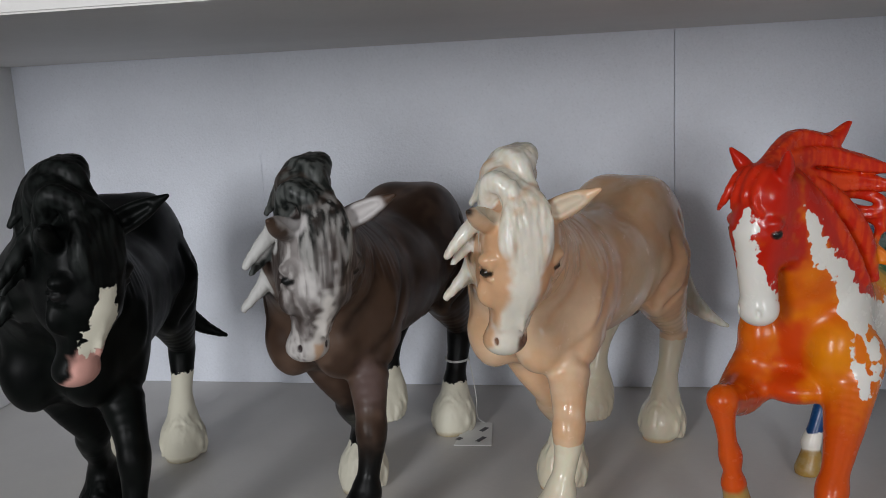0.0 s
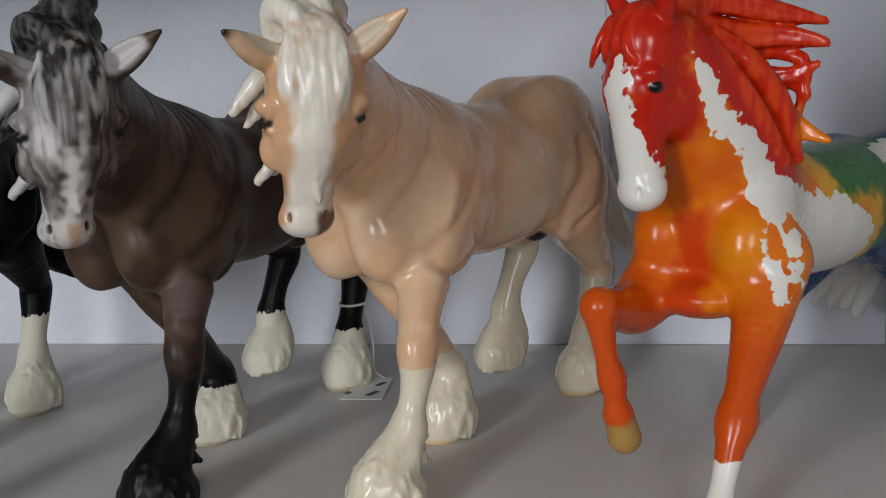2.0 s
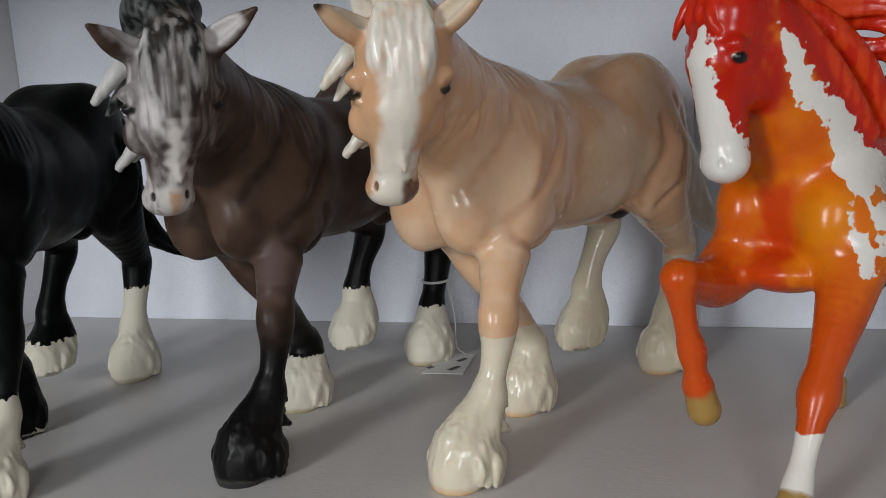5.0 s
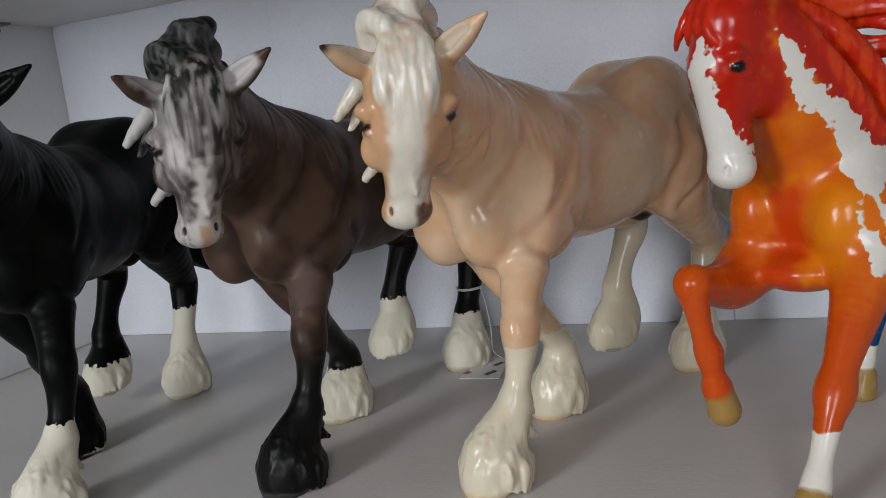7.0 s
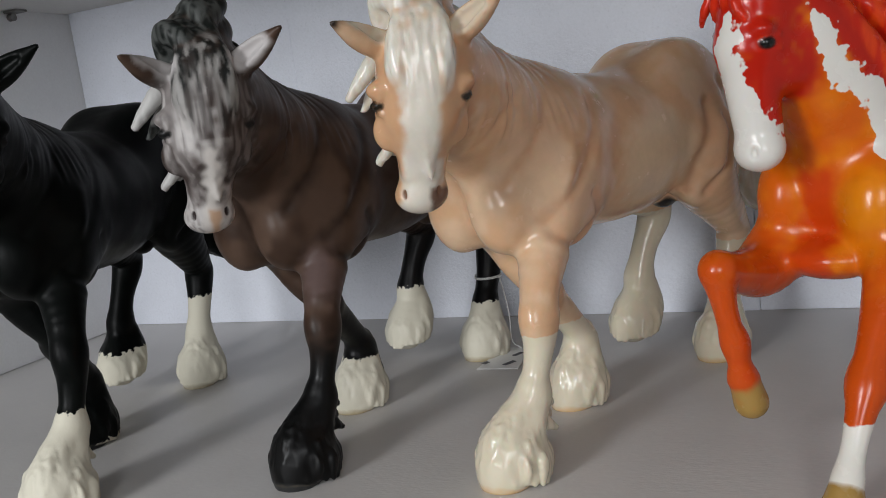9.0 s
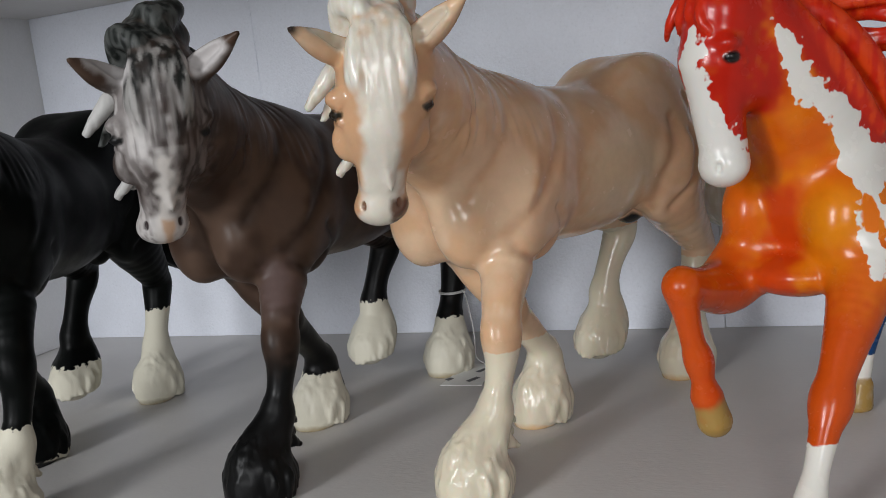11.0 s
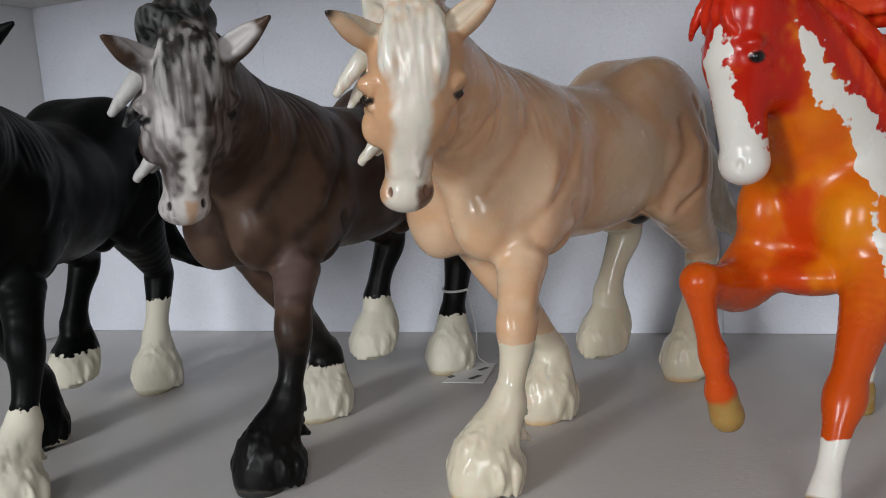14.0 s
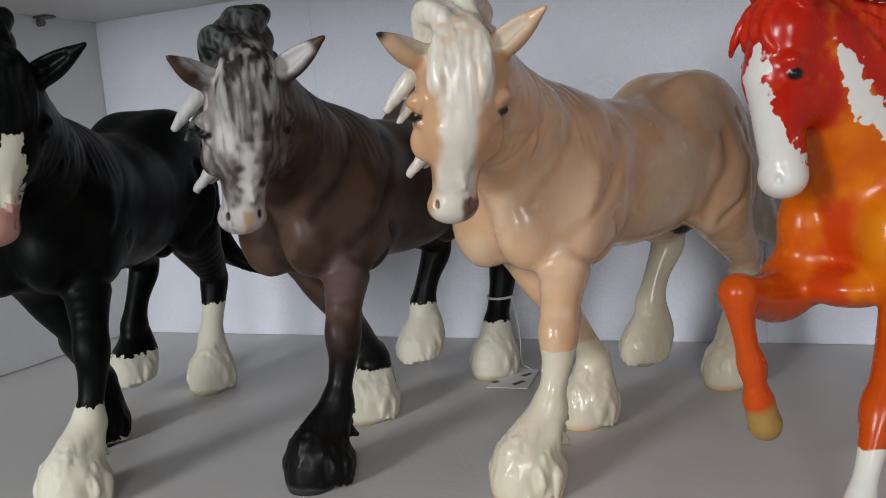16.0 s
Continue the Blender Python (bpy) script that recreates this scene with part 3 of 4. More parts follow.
PALOMINO = coat("palomino_gloss", 0.22, [
    ("white", 0.004, CREAM), ("hoof", 0.0005, (0.66, 0.44, 0.22)), ("eye", 0.0, (0.02, 0.015, 0.01)),
    ("nostril", 0.0, (0.20, 0.10, 0.06)), ("sheath", 0.0, (0.01, 0.01, 0.01))], 0.2, 0.12, shine=0.36)
HAIR_CREAM = ((0.70, 0.65, 0.54), (0.78, 0.75, 0.67))
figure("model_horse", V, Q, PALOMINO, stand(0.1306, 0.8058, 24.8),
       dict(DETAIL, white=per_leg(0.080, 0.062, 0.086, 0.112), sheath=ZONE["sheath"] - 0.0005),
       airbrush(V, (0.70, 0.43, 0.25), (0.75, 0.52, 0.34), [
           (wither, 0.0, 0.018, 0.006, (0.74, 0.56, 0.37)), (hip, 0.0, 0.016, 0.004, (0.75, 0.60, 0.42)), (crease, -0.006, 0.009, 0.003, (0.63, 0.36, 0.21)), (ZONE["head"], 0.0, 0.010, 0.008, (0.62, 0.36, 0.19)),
           (side_face, -0.004, 0.006, 0.004, (0.62, 0.36, 0.20)), (ZONE["feather"], 0.0, 0.004, 0.002, CREAM), (ZONE["tail"], 0.0, 0.003, 0.002, HAIR_CREAM),
           (ZONE["mane"], 0.0, 0.002, 0.001, HAIR_CREAM), (ZONE["forelock"], 0.0, 0.002, 0.001, HAIR_CREAM), (ZONE["inner_ear"], 0.0, 0.003, 0.002, (0.66, 0.55, 0.42)), (blaze(0.0080, 0.0095, 0.004), -0.0015, 0.0035, 0.004, (0.74, 0.68, 0.58)),
           (EYE_ZONE, 0.002, 0.007, 0.0, (0.32, 0.17, 0.09)), (EAR_TIP, 0.001, 0.007, 0.002, (0.03, 0.02, 0.015)), (np.maximum(NOSE_ZONE + 0.003, 0.006 - on_l), 0.0, 0.0030, 0.002, (0.16, 0.09, 0.06))]),
       "glossy cream palomino draft model horse with pale feathered legs")

BROWN = coat("dark_brown_satin", 0.38, [
    ("white", 0.009, OFF_WHITE), ("hoof", 0.0005, (0.42, 0.34, 0.20)), ("dark_hoof", 0.0, (0.03, 0.03, 0.03)),
    ("eye", 0.0, (0.01, 0.01, 0.01)), ("nostril", 0.0, (0.03, 0.02, 0.02))], 0.0, 0.0, 0.15, 0.18)
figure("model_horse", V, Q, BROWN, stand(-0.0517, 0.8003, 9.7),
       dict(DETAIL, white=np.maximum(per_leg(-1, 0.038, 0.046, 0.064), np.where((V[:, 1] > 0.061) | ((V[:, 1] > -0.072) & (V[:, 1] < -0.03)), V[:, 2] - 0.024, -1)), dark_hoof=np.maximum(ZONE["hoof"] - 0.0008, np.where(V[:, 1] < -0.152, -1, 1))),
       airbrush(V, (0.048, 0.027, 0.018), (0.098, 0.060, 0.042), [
           # the carved folds tinted darker to deepen their relief, the left forearm paler
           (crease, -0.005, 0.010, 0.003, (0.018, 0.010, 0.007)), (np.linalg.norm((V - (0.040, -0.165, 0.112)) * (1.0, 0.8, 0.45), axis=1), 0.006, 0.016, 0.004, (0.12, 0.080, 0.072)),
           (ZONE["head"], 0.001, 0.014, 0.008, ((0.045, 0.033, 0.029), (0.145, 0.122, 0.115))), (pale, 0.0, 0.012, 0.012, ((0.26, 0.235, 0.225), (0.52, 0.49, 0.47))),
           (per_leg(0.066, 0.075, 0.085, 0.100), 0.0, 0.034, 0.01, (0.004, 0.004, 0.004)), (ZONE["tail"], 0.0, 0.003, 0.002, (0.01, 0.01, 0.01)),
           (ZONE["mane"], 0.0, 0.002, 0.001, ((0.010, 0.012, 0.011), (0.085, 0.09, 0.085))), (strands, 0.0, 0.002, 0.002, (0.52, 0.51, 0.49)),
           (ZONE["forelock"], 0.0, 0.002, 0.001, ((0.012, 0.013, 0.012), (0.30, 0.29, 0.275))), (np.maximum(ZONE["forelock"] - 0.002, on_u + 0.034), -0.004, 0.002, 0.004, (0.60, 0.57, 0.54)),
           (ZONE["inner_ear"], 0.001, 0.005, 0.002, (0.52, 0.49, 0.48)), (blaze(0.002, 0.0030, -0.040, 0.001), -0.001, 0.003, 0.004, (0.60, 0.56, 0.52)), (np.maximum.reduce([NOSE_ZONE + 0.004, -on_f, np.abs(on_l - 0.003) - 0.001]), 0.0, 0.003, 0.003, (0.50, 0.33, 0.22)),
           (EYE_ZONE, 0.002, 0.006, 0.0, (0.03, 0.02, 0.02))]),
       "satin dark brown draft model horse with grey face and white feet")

BLACK = coat("black_satin", 0.42, [
    ("white", 0.012, OFF_WHITE), ("hoof", 0.0005, (0.35, 0.30, 0.20)), ("dark_hoof", 0.0, (0.02, 0.02, 0.02)), ("eye", 0.0, (0.01, 0.01, 0.01))], 0.0, 0.0, 0.15, 0.10)
stripe = blaze(0.004, 0.010, -0.022, 0.001)
figure("model_horse", V, Q, BLACK, stand(-0.2703, 0.7178, -15.2) @ Matrix.Diagonal((1, 1, 1.03, 1)),
       dict(DETAIL, white=np.minimum(per_leg(0.056, 0.004, 0.072, 0.040), np.maximum.reduce([stripe, on_u + 0.026, -0.062 - on_u])), dark_hoof=np.maximum(ZONE["hoof"] - 0.0008, np.where(V[:, 1] < -0.07, -1, 1))),
       airbrush(V, (0.0016, 0.0021, 0.0020), (0.0035, 0.0045, 0.0040), [(ZONE["mane"], 0.0, 0.002, 0.001, ((0.003, 0.0035, 0.0033), (0.012, 0.014, 0.013))), (ZONE["forelock"], 0.0, 0.002, 0.001, ((0.003, 0.0035, 0.0033), (0.014, 0.016, 0.015))), (np.maximum(stripe, on_u + 0.060), -0.001, 0.002, 0.003, (0.62, 0.33, 0.28))]),
       "satin black draft model horse with white blaze and white feathered feet")


# ---- the leaping horse with the flame mane ----
def leaping_horse_mould():
    c = Clay((-0.065, -0.095, -0.002), (0.085, 0.33, 0.298), STEP)
    face, cheek, poll = np.array((-0.30, -0.954, 0.0)), np.array((0.954, -0.30, 0.0)), np.array((-0.003, -0.027, 0.246))

    def at(f, l, u):
        p = poll + face * f + cheek * l
        return (p[0], p[1], poll[2] + u)

    turn = (0, 0, -17)
    # trunk, sinking to the rear
    c.limb(spline([(0.0, 0.040, 0.150, 0.036), (0.004, 0.100, 0.143, 0.040), (0.006, 0.170, 0.140, 0.042), (0.006, 0.225, 0.138, 0.042)]), 0.02)
    c.ball((0.026, 0.026, 0.134), (0.022, 0.030, 0.034), 0.005)
    c.ball((-0.021, 0.020, 0.138), (0.019, 0.027, 0.030), 0.005)
    c.ball((0.002, 0.026, 0.146), (0.024, 0.026, 0.036), 0.008)
    c.ball((0.002, 0.012, 0.108), (0.026, 0.024, 0.012), 0.008)
    for s in (1, -1):
        c.ball((0.005 + 0.020 * s, 0.225, 0.138), (0.026, 0.046, 0.046), 0.012)
    # neck and head
    c.limb(spline([(0.004, 0.040, 0.168, 0.035), (0.004, 0.018, 0.194, 0.030), (0.002, -0.002, 0.220, 0.025), (-0.001, -0.014, 0.238, 0.021)]), 0.012)
    c.ball(at(0.004, 0, -0.004), (0.019, 0.019, 0.020), 0.006, turn, "head")
    c.ball(at(0.007, 0, -0.022), (0.018, 0.018, 0.020), 0.006, turn, "head")
    c.limb([(*at(0.010, 0, -0.028), 0.0155), (*at(0.009, 0, -0.052), 0.0125), (*at(0.007, 0, -0.070), 0.0115)], 0.006, "head")
    c.ball(at(0.008, 0, -0.076), (0.0135, 0.0115, 0.0105), 0.004, turn, "head")
    c.ball(at(-0.006, 0, -0.032), (0.017, 0.017, 0.019), 0.006, turn, "head")
    for s in (1, -1):
        c.ball(at(0.013, 0.0145 * s, -0.018), (0.0062, 0.0055, 0.0042), 0.003, turn, "head")
        c.ball(at(0.0125, 0.0158 * s, -0.0245), (0.0045, 0.0042, 0.0032), 0.0006, turn, "eye")
        c.limb([(*at(0.016, 0.015 * s, -0.020), 0.0014), (*at(0.006, 0.018 * s, -0.0215), 0.0012)], 0.0012)
        c.limb([(*at(0.016, 0.015 * s, -0.0285), 0.0012), (*at(0.006, 0.018 * s, -0.028), 0.0010)], 0.0012)
        c.ball(at(0.0165, 0.0075 * s, -0.076), (0.0018, 0.0018, 0.0028), 0.001, turn, "nostril", True)
        c.limb(spline([(*at(0.002, 0.012 * s, 0.008), 0.0052), (*at(0.005, 0.017 * s, 0.016), 0.0050), (*at(0.010, 0.022 * s, 0.026), 0.0014)]), 0.002, "ear")
    # right fore, lifted
    c.limb(spline([(-0.022, 0.020, 0.122, 0.020), (-0.027, -0.008, 0.104, 0.0160), (-0.022, -0.036, 0.107, 0.0112), (-0.019, -0.055, 0.113, 0.0098)]), 0.006)
    c.limb(spline([(-0.019, -0.056, 0.112, 0.0094), (-0.017, -0.056, 0.098, 0.0066), (-0.016, -0.054, 0.084, 0.0060), (-0.015, -0.052, 0.074, 0.0078), (-0.014, -0.051, 0.064, 0.0060), (-0.014, -0.049, 0.055, 0.0080)]), 0.003)
    c.limb([(-0.014, -0.048, 0.053, 0.0078), (-0.013, -0.045, 0.041, 0.0092)], 0.002, "hoof")
    # left fore, standing
    c.limb(spline([(0.034, 0.026, 0.128, 0.021), (0.038, 0.006, 0.102, 0.0150), (0.041, -0.014, 0.080, 0.0104), (0.042, -0.024, 0.068, 0.0088), (0.042, -0.030, 0.057, 0.0104), (0.043, -0.038, 0.046, 0.0072), (0.044, -0.048, 0.030, 0.0060), (0.045, -0.056, 0.018, 0.0076)]), 0.006)
    c.limb([(0.046, -0.060, 0.012, 0.0085), (0.046, -0.064, 0.004, 0.0105)], 0.002, "hoof")
    # hind legs
    c.limb(spline([(-0.016, 0.215, 0.120, 0.030), (-0.018, 0.185, 0.095, 0.018), (-0.016, 0.150, 0.078, 0.0105), (-0.017, 0.128, 0.060, 0.0072), (-0.020, 0.116, 0.036, 0.0064), (-0.022, 0.112, 0.024, 0.0080)]), 0.007)
    c.limb([(-0.021, 0.110, 0.014, 0.0085), (-0.022, 0.107, 0.004, 0.0105)], 0.002, "hoof")
    c.limb(spline([(0.028, 0.235, 0.120, 0.030), (0.030, 0.250, 0.090, 0.018), (0.030, 0.285, 0.072, 0.0105), (0.030, 0.285, 0.052, 0.0072), (0.030, 0.278, 0.030, 0.0075)]), 0.007)
    c.limb([(0.030, 0.275, 0.014, 0.0085), (0.030, 0.272, 0.004, 0.0105)], 0.002, "hoof")
    for x, y in ((0.046, -0.064), (-0.022, 0.107), (0.030, 0.272)):
        c.ball((x, y, -0.02), (0.05, 0.05, 0.02), 0.0006, cut=True)
    c.lock([(0.004, 0.262, 0.140, 0.009), (0.002, 0.280, 0.130, 0.010), (-0.010, 0.290, 0.100, 0.012), (-0.022, 0.284, 0.068, 0.012), (-0.032, 0.280, 0.044, 0.003)], 0.005, "tail")
    for j in range(4):
        c.lock([(-0.004, 0.286, 0.118, 0.007), (-0.018 + 0.006 * j, 0.290 - 0.004 * j, 0.080, 0.007), (-0.040 + 0.010 * j, 0.280 - 0.003 * j, 0.058 - 0.004 * j, 0.005), (-0.046 + 0.012 * j, 0.276, 0.046 - 0.003 * (j % 2), 0.0016)], 0.002, "tail")
    # flame mane
    flames = (
        [(-0.006, -0.024, 0.260, 0.0065), (-0.002, 0.008, 0.274, 0.0072), (0.012, 0.030, 0.271, 0.0066), (0.021, 0.042, 0.283, 0.0020)],
        [(-0.004, -0.010, 0.262, 0.0070), (0.010, 0.020, 0.264, 0.0066), (0.030, 0.042, 0.257, 0.0058), (0.050, 0.055, 0.250, 0.0018)],
        [(-0.002, 0.000, 0.252, 0.0075), (0.014, 0.030, 0.247, 0.0074), (0.032, 0.046, 0.244, 0.0062), (0.052, 0.052, 0.239, 0.0020)],
        [(0.000, 0.012, 0.242, 0.0075), (0.012, 0.036, 0.228, 0.0072), (0.032, 0.048, 0.223, 0.0050), (0.048, 0.050, 0.229, 0.0018)],
        [(0.002, 0.022, 0.232, 0.0075), (0.016, 0.042, 0.218, 0.0058), (0.032, 0.050, 0.220, 0.0035), (0.043, 0.050, 0.213, 0.0016)],
        [(0.003, 0.030, 0.220, 0.0080), (0.018, 0.046, 0.204, 0.0082), (0.034, 0.050, 0.198, 0.0064), (0.054, 0.050, 0.189, 0.0016)],
        [(0.004, 0.036, 0.206, 0.0080), (0.020, 0.048, 0.188, 0.0075), (0.027, 0.050, 0.168, 0.0055), (0.029, 0.050, 0.148, 0.0014)],
        [(0.006, 0.030, 0.236, 0.0060), (0.024, 0.044, 0.237, 0.0040), (0.040, 0.050, 0.232, 0.0030)],
        [(0.040, 0.050, 0.232, 0.0030), (0.042, 0.050, 0.222, 0.0030), (0.038, 0.050, 0.206, 0.0028), (0.030, 0.050, 0.200, 0.0040)],
    )
    for rows in (
        [(0.004, -0.008, 0.252, 0.0065), (0.020, 0.000, 0.232, 0.0060), (0.031, 0.016, 0.206, 0.0055), (0.038, 0.034, 0.180, 0.0030)],
        [(0.004, 0.004, 0.250, 0.0075), (0.022, 0.022, 0.232, 0.0080), (0.034, 0.036, 0.208, 0.0070), (0.040, 0.046, 0.180, 0.0030)],
        [(0.004, 0.016, 0.244, 0.0070), (0.014, 0.034, 0.232, 0.0060), (0.024, 0.042, 0.214, 0.0050), (0.036, 0.050, 0.200, 0.0030)],
    ):
        c.lock(rows, 0.003, "mane", 8)
    for i, rows in enumerate(flames):
        c.lock(rows, 0.0028, "mane", 8)
        if i < 7:  # finer strands riding on each flame
            for j, (dx, dy, dz) in enumerate(((0.0045, -0.0035, 0.0030), (0.0030, -0.0045, -0.0035), (0.0052, -0.0020, -0.0005))):
                c.lock([(x + dx * r / 0.007, y + dy * r / 0.007, z + dz * r / 0.007 + 0.0012 * math.sin(2.1 * k + j + i), r * 0.45) for k, (x, y, z, r) in enumerate(rows)], 0.0012, "mane", 8)
    for l, u in ((-0.012, 0.004), (-0.006, 0.006), (0.0, 0.007), (0.006, 0.004)):
        c.lock([(*at(-0.006, l * 0.6, 0.014), 0.004), (*at(0.012, l, u + 0.006), 0.0036), (*at(0.0215, l * 1.3, u - 0.008), 0.0026), (*at(0.020, l * 1.9, u - 0.016), 0.0012)], 0.0016, "forelock")
    c.lock([(*at(0.0, -0.010, 0.006), 0.004), (*at(0.004, -0.019, 0.000), 0.003), (*at(0.004, -0.0205, -0.016), 0.0016)], 0.0016, "forelock")
    # paint
    c.mark("white", [(*at(0.026, 0.003, -0.008), 0.0025), (*at(0.024, 0.003, -0.022), 0.0075), (*at(0.021, 0.002, -0.050), 0.0095), (*at(0.010, 0.0, -0.078), 0.018)])
    c.mark("white", [(0.021, -0.024, 0.234, 0.0025), (0.022, -0.017, 0.224, 0.005), (0.023, -0.010, 0.206, 0.0070), (0.029, 0.003, 0.195, 0.0060), (0.033, 0.014, 0.180, 0.0085), (0.037, 0.020, 0.163, 0.0110), (0.042, 0.013, 0.148, 0.0055), (0.043, 0.007, 0.130, 0.0045), (0.049, 0.004, 0.115, 0.0045)])
    c.mark("white", [(0.036, 0.012, 0.164, 0.007), (0.042, 0.034, 0.160, 0.012), (0.042, 0.060, 0.138, 0.024), (0.045, 0.094, 0.126, 0.030), (0.046, 0.118, 0.118, 0.026)])
    c.mark("white", [(0.046, 0.018, 0.138, 0.007), (0.050, 0.016, 0.122, 0.006)])
    c.mark("root", [(0.022, -0.010, 0.242, 0.010), (0.034, 0.008, 0.214, 0.011), (0.040, 0.026, 0.186, 0.010), (0.042, 0.040, 0.172, 0.006)])
    c.mark("island", [(0.043, 0.009, 0.148, 0.003), (0.045, 0.008, 0.136, 0.0045)])
    c.mark("flame", [(0.040, 0.050, 0.196, 0.006), (0.054, 0.050, 0.189, 0.006)])
    c.mark("spot", [(0.045, 0.088, 0.118, 0.0045), (0.046, 0.090, 0.125, 0.004)])
    c.mark("white", [(0.036, 0.190, 0.176, 0.012), (0.044, 0.222, 0.168, 0.014), (0.052, 0.232, 0.150, 0.008)])
    c.mark("white", [(0.052, 0.250, 0.132, 0.012), (0.050, 0.240, 0.112, 0.011)])
    return c


CLAY = leaping_horse_mould()
LV, LQ = CLAY.skin()
LZ = {name: CLAY.sample(field, LV) for name, field in CLAY.zones.items()}
LN = normals_of(LV, LQ)
fur = np.clip(1 - np.minimum(LZ["mane"], LZ["forelock"]) / 0.002, 0, 1)
LV = (LV + LN * (fur * 0.0003 * value_noise(LV, (330, 140, 330)) + 0.0003 * value_noise(LV, 70) * (1 - fur))[:, None]).astype(np.float32)
LV[:, 2] = np.maximum(LV[:, 2], 0.0)
lx, ly, lz = LV.T
RED, ORANGE = (0.50, 0.014, 0.004), (0.74, 0.185, 0.004)
RAINBOW = coat("rainbow_gloss", 0.24, [
    ("white", 0.016, (0.74, 0.715, 0.66)), ("island", 0.006, (0.72, 0.16, 0.004)), ("spot", 0.002, (0.76, 0.40, 0.01)), ("sock", 0.006, (0.78, 0.75, 0.68)),
    ("hair", 0.001, (0.58, 0.024, 0.006)), ("hoof", 0.0005, (0.36, 0.22, 0.06)), ("eye", 0.0, (0.006, 0.006, 0.006))], 0.14, 0.05, shine=0.3, jagged=150)
socks = np.where(ly > 0.06, lz - 0.034, np.where(lx > 0.015, lz - 0.042, 0.03))
scalp = np.minimum(np.minimum(LZ["head"], LZ["ear"]), LZ["mane"])
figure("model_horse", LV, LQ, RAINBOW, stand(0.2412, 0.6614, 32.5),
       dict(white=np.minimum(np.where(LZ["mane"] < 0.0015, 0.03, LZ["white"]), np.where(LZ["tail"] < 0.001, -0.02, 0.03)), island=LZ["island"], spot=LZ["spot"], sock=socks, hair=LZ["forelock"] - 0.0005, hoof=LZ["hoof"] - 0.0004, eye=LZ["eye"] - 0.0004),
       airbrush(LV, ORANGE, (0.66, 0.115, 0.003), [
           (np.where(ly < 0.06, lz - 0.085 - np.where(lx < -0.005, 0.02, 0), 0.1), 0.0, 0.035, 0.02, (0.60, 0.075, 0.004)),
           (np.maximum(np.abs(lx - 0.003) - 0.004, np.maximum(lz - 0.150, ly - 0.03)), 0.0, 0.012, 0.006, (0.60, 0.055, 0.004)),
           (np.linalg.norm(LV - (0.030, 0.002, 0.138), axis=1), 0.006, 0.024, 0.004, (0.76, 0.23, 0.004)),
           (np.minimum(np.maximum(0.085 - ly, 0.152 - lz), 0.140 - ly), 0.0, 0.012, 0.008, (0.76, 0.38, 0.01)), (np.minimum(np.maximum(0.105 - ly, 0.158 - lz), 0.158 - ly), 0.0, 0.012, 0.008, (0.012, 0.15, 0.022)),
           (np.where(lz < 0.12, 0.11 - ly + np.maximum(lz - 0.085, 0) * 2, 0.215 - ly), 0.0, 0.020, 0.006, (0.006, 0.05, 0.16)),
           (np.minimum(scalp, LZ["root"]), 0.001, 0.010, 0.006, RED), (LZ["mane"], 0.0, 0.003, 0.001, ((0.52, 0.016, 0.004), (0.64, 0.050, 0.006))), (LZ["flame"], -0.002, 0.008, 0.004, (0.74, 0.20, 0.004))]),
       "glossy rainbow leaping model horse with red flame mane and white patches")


# ---- small things ----
LEG_LABELLED = stand(-0.0517, 0.8003, 9.7)


def cord(name, points, radius, mat, parent):
    data = bpy.data.curves.new(name, "CURVE")
    data.dimensions, data.bevel_depth, data.bevel_resolution = "3D", radius, 2
    line = data.splines.new("POLY")
    line.points.add(len(points) - 1)
    for q, p in zip(line.points, points):
        q.co = (*p, 1)
    data.materials.append(mat)
    ob = new(name, data)
    me = bpy.data.meshes.new_from_object(ob.evaluated_get(bpy.context.evaluated_depsgraph_get()))
    bpy.data.objects.remove(ob)
    made = new(name, me)
    made.parent = parent
    return made


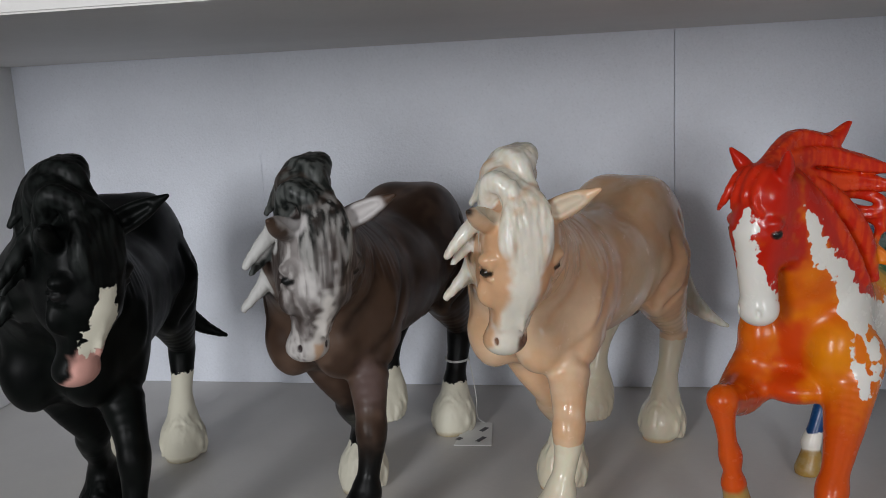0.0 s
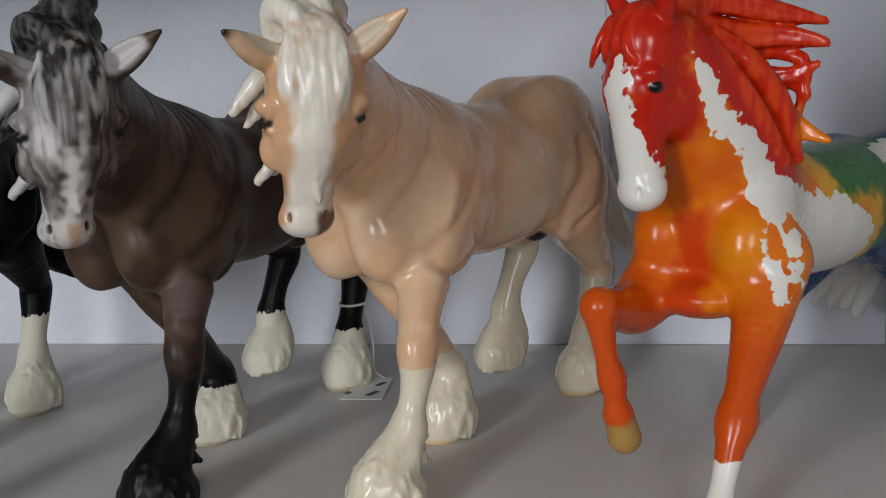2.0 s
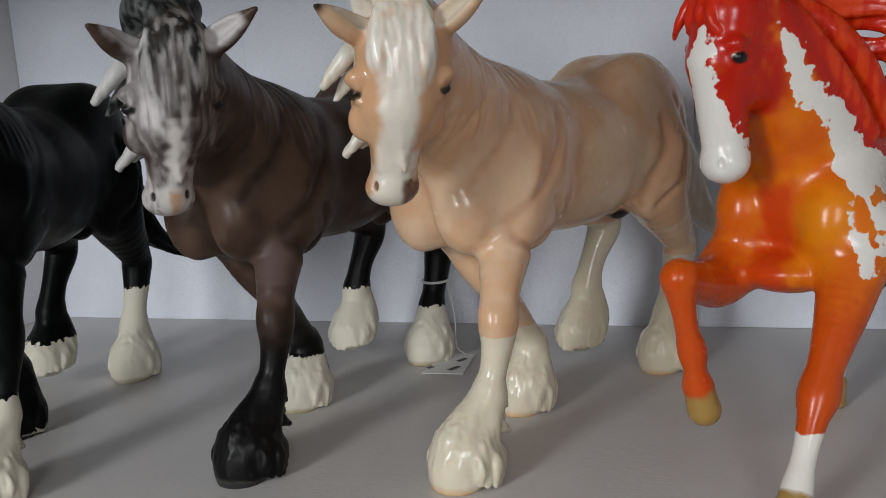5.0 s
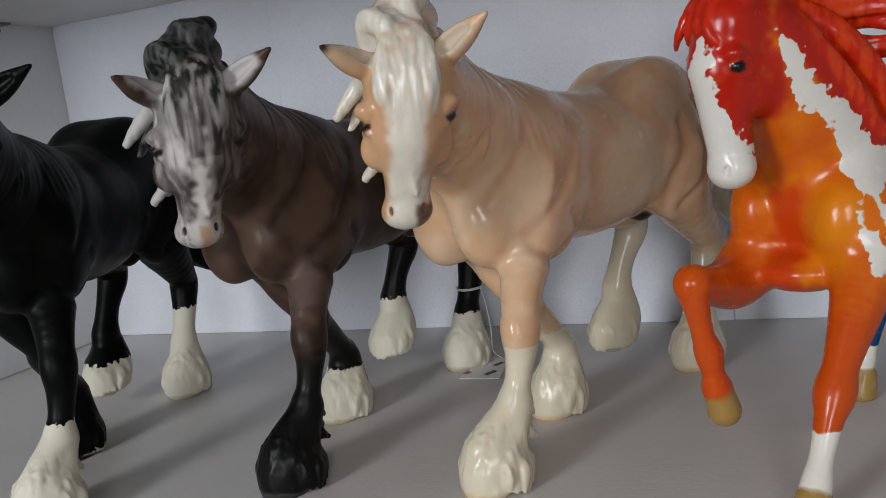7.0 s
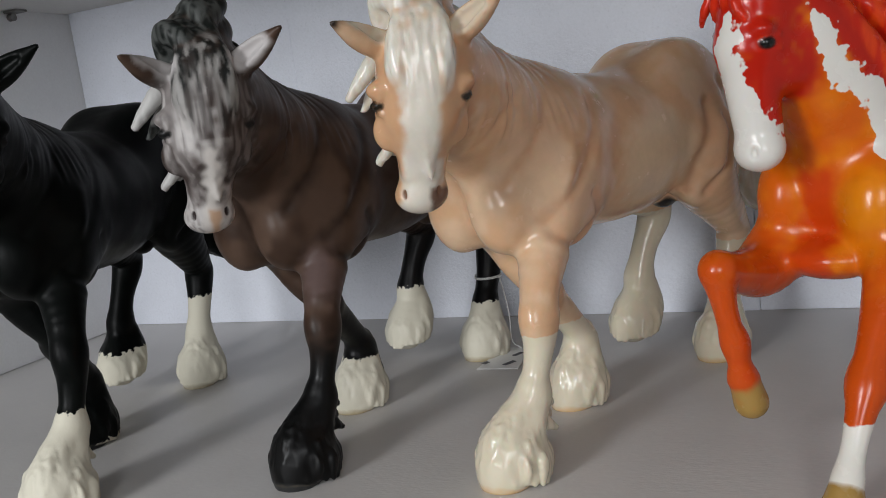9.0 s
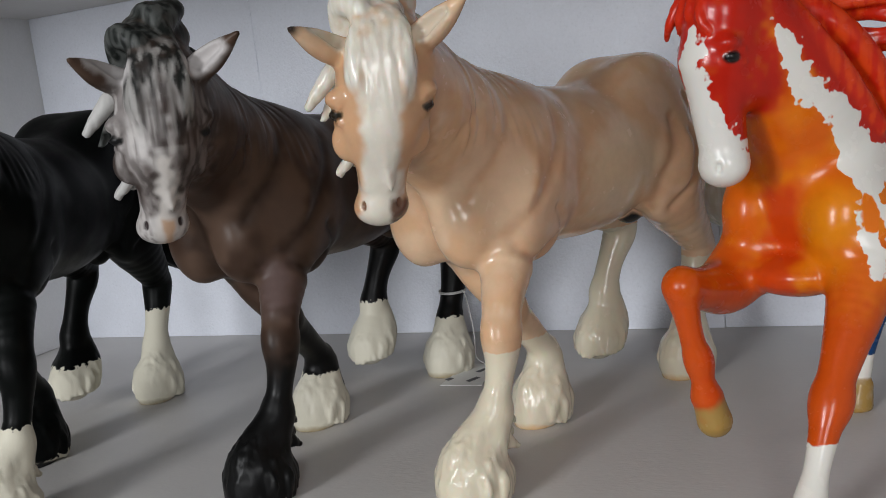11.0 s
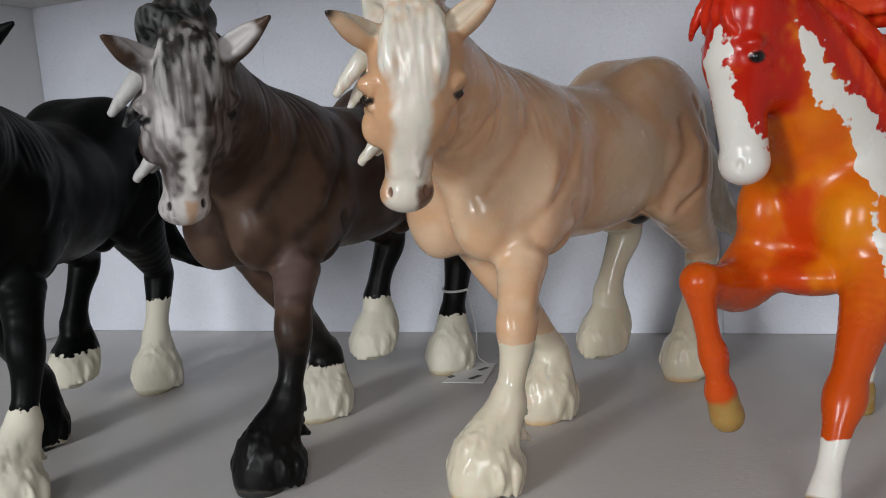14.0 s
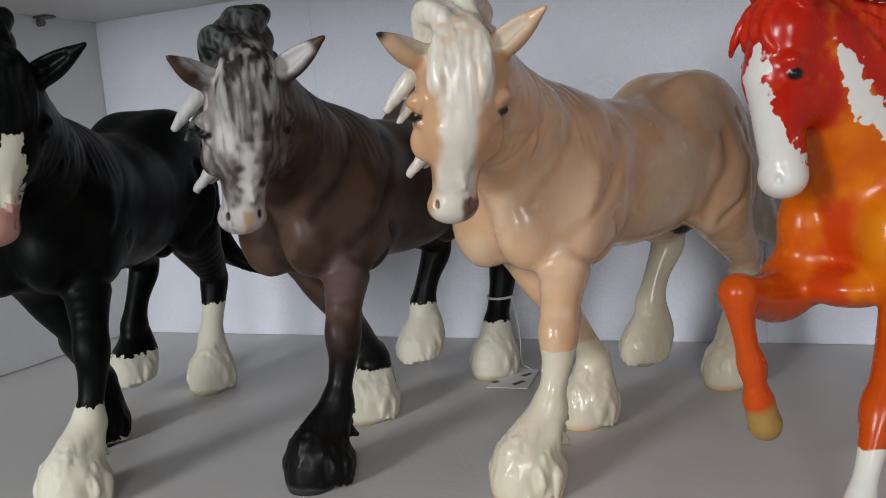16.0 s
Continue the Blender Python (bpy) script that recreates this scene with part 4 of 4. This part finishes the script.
def hang_tag():
    tag = new("hang_tag")
    tagged(tag, "small white paper price tag tied with white string", "tag")
    corner = [(-0.014, 0.799), (0.020, 0.800), (0.0150, 0.851), (-0.010, 0.853)]
    bm = bmesh.new()
    low = [bm.verts.new((x, y, 0.0004)) for x, y in corner]
    high = [bm.verts.new((x, y, 0.0010 + 0.0008 * (i > 1))) for i, (x, y) in enumerate(corner)]
    bm.faces.new(high)
    bm.faces.new(low[::-1])
    for i in range(4):
        bm.faces.new((low[i], low[(i + 1) % 4], high[(i + 1) % 4], high[i]))
    card = part("card", bm, PAPER, tag)
    for x, y, w in ((0.009, 0.835, 0.010), (0.009, 0.812, 0.012), (-0.011, 0.812, 0.006)):
        bm = bmesh.new()
        box(bm, (-w / 2, -0.0022, 0), (w / 2, 0.0022, 0.0002))
        bar = part("printed_line", bm, INK, card, "grey unreadable print")
        bar.matrix_world = pose(x, y, 0.0015, 0.5, 0, 62)
    centre, ring = LEG_LABELLED @ Vector((0.025, 0.0605, 0.064)), []
    for turn in range(2):
        for i in range(24):
            a = 2 * math.pi * i / 24
            ring.append((centre.x + 0.0112 * math.cos(a), centre.y + 0.0112 * math.sin(a), centre.z + 0.0011 * turn + 0.0006 * math.sin(a)))
    cord("string_loop", ring + ring[:1], 0.0005, STRING, tag)
    knot = (centre.x + 0.0115, centre.y - 0.004, centre.z)
    cord("string_tail", [tuple(p) for p in spline([knot, (knot[0] + 0.003, knot[1] - 0.001, 0.050), (knot[0] + 0.006, knot[1] - 0.003, 0.030), (knot[0] + 0.007, knot[1] - 0.006, 0.010), (0.008, 0.849, 0.0024)])], 0.0004, STRING, tag)
    bm = bmesh.new()
    bmesh.ops.create_icosphere(bm, subdivisions=2, radius=0.0013, matrix=Matrix.Translation(knot))
    part("knot", bm, STRING, tag)


hang_tag()


def shelf_pin(y):
    pin = new("shelf_pin")
    tagged(pin, "small dark metal shelf support pin in the side panel", "shelf pin", "shelf pins")
    bm = bmesh.new()
    bmesh.ops.create_cone(bm, cap_ends=True, segments=20, radius1=0.004, radius2=0.004, depth=0.006, matrix=Matrix.Translation((LEFT + 0.003, y, TOP - 0.0065)) @ pose(0, 0, 0, 0, 90, 0))
    part("collar", bm, PIN_METAL, pin)
    bm = bmesh.new()
    box(bm, (LEFT + 0.0005, y - 0.008, TOP - 0.0028), (LEFT + 0.018, y + 0.008, TOP - 0.0004), 0.0006)
    part("ledge", bm, PIN_METAL, pin)


shelf_pin(0.879)
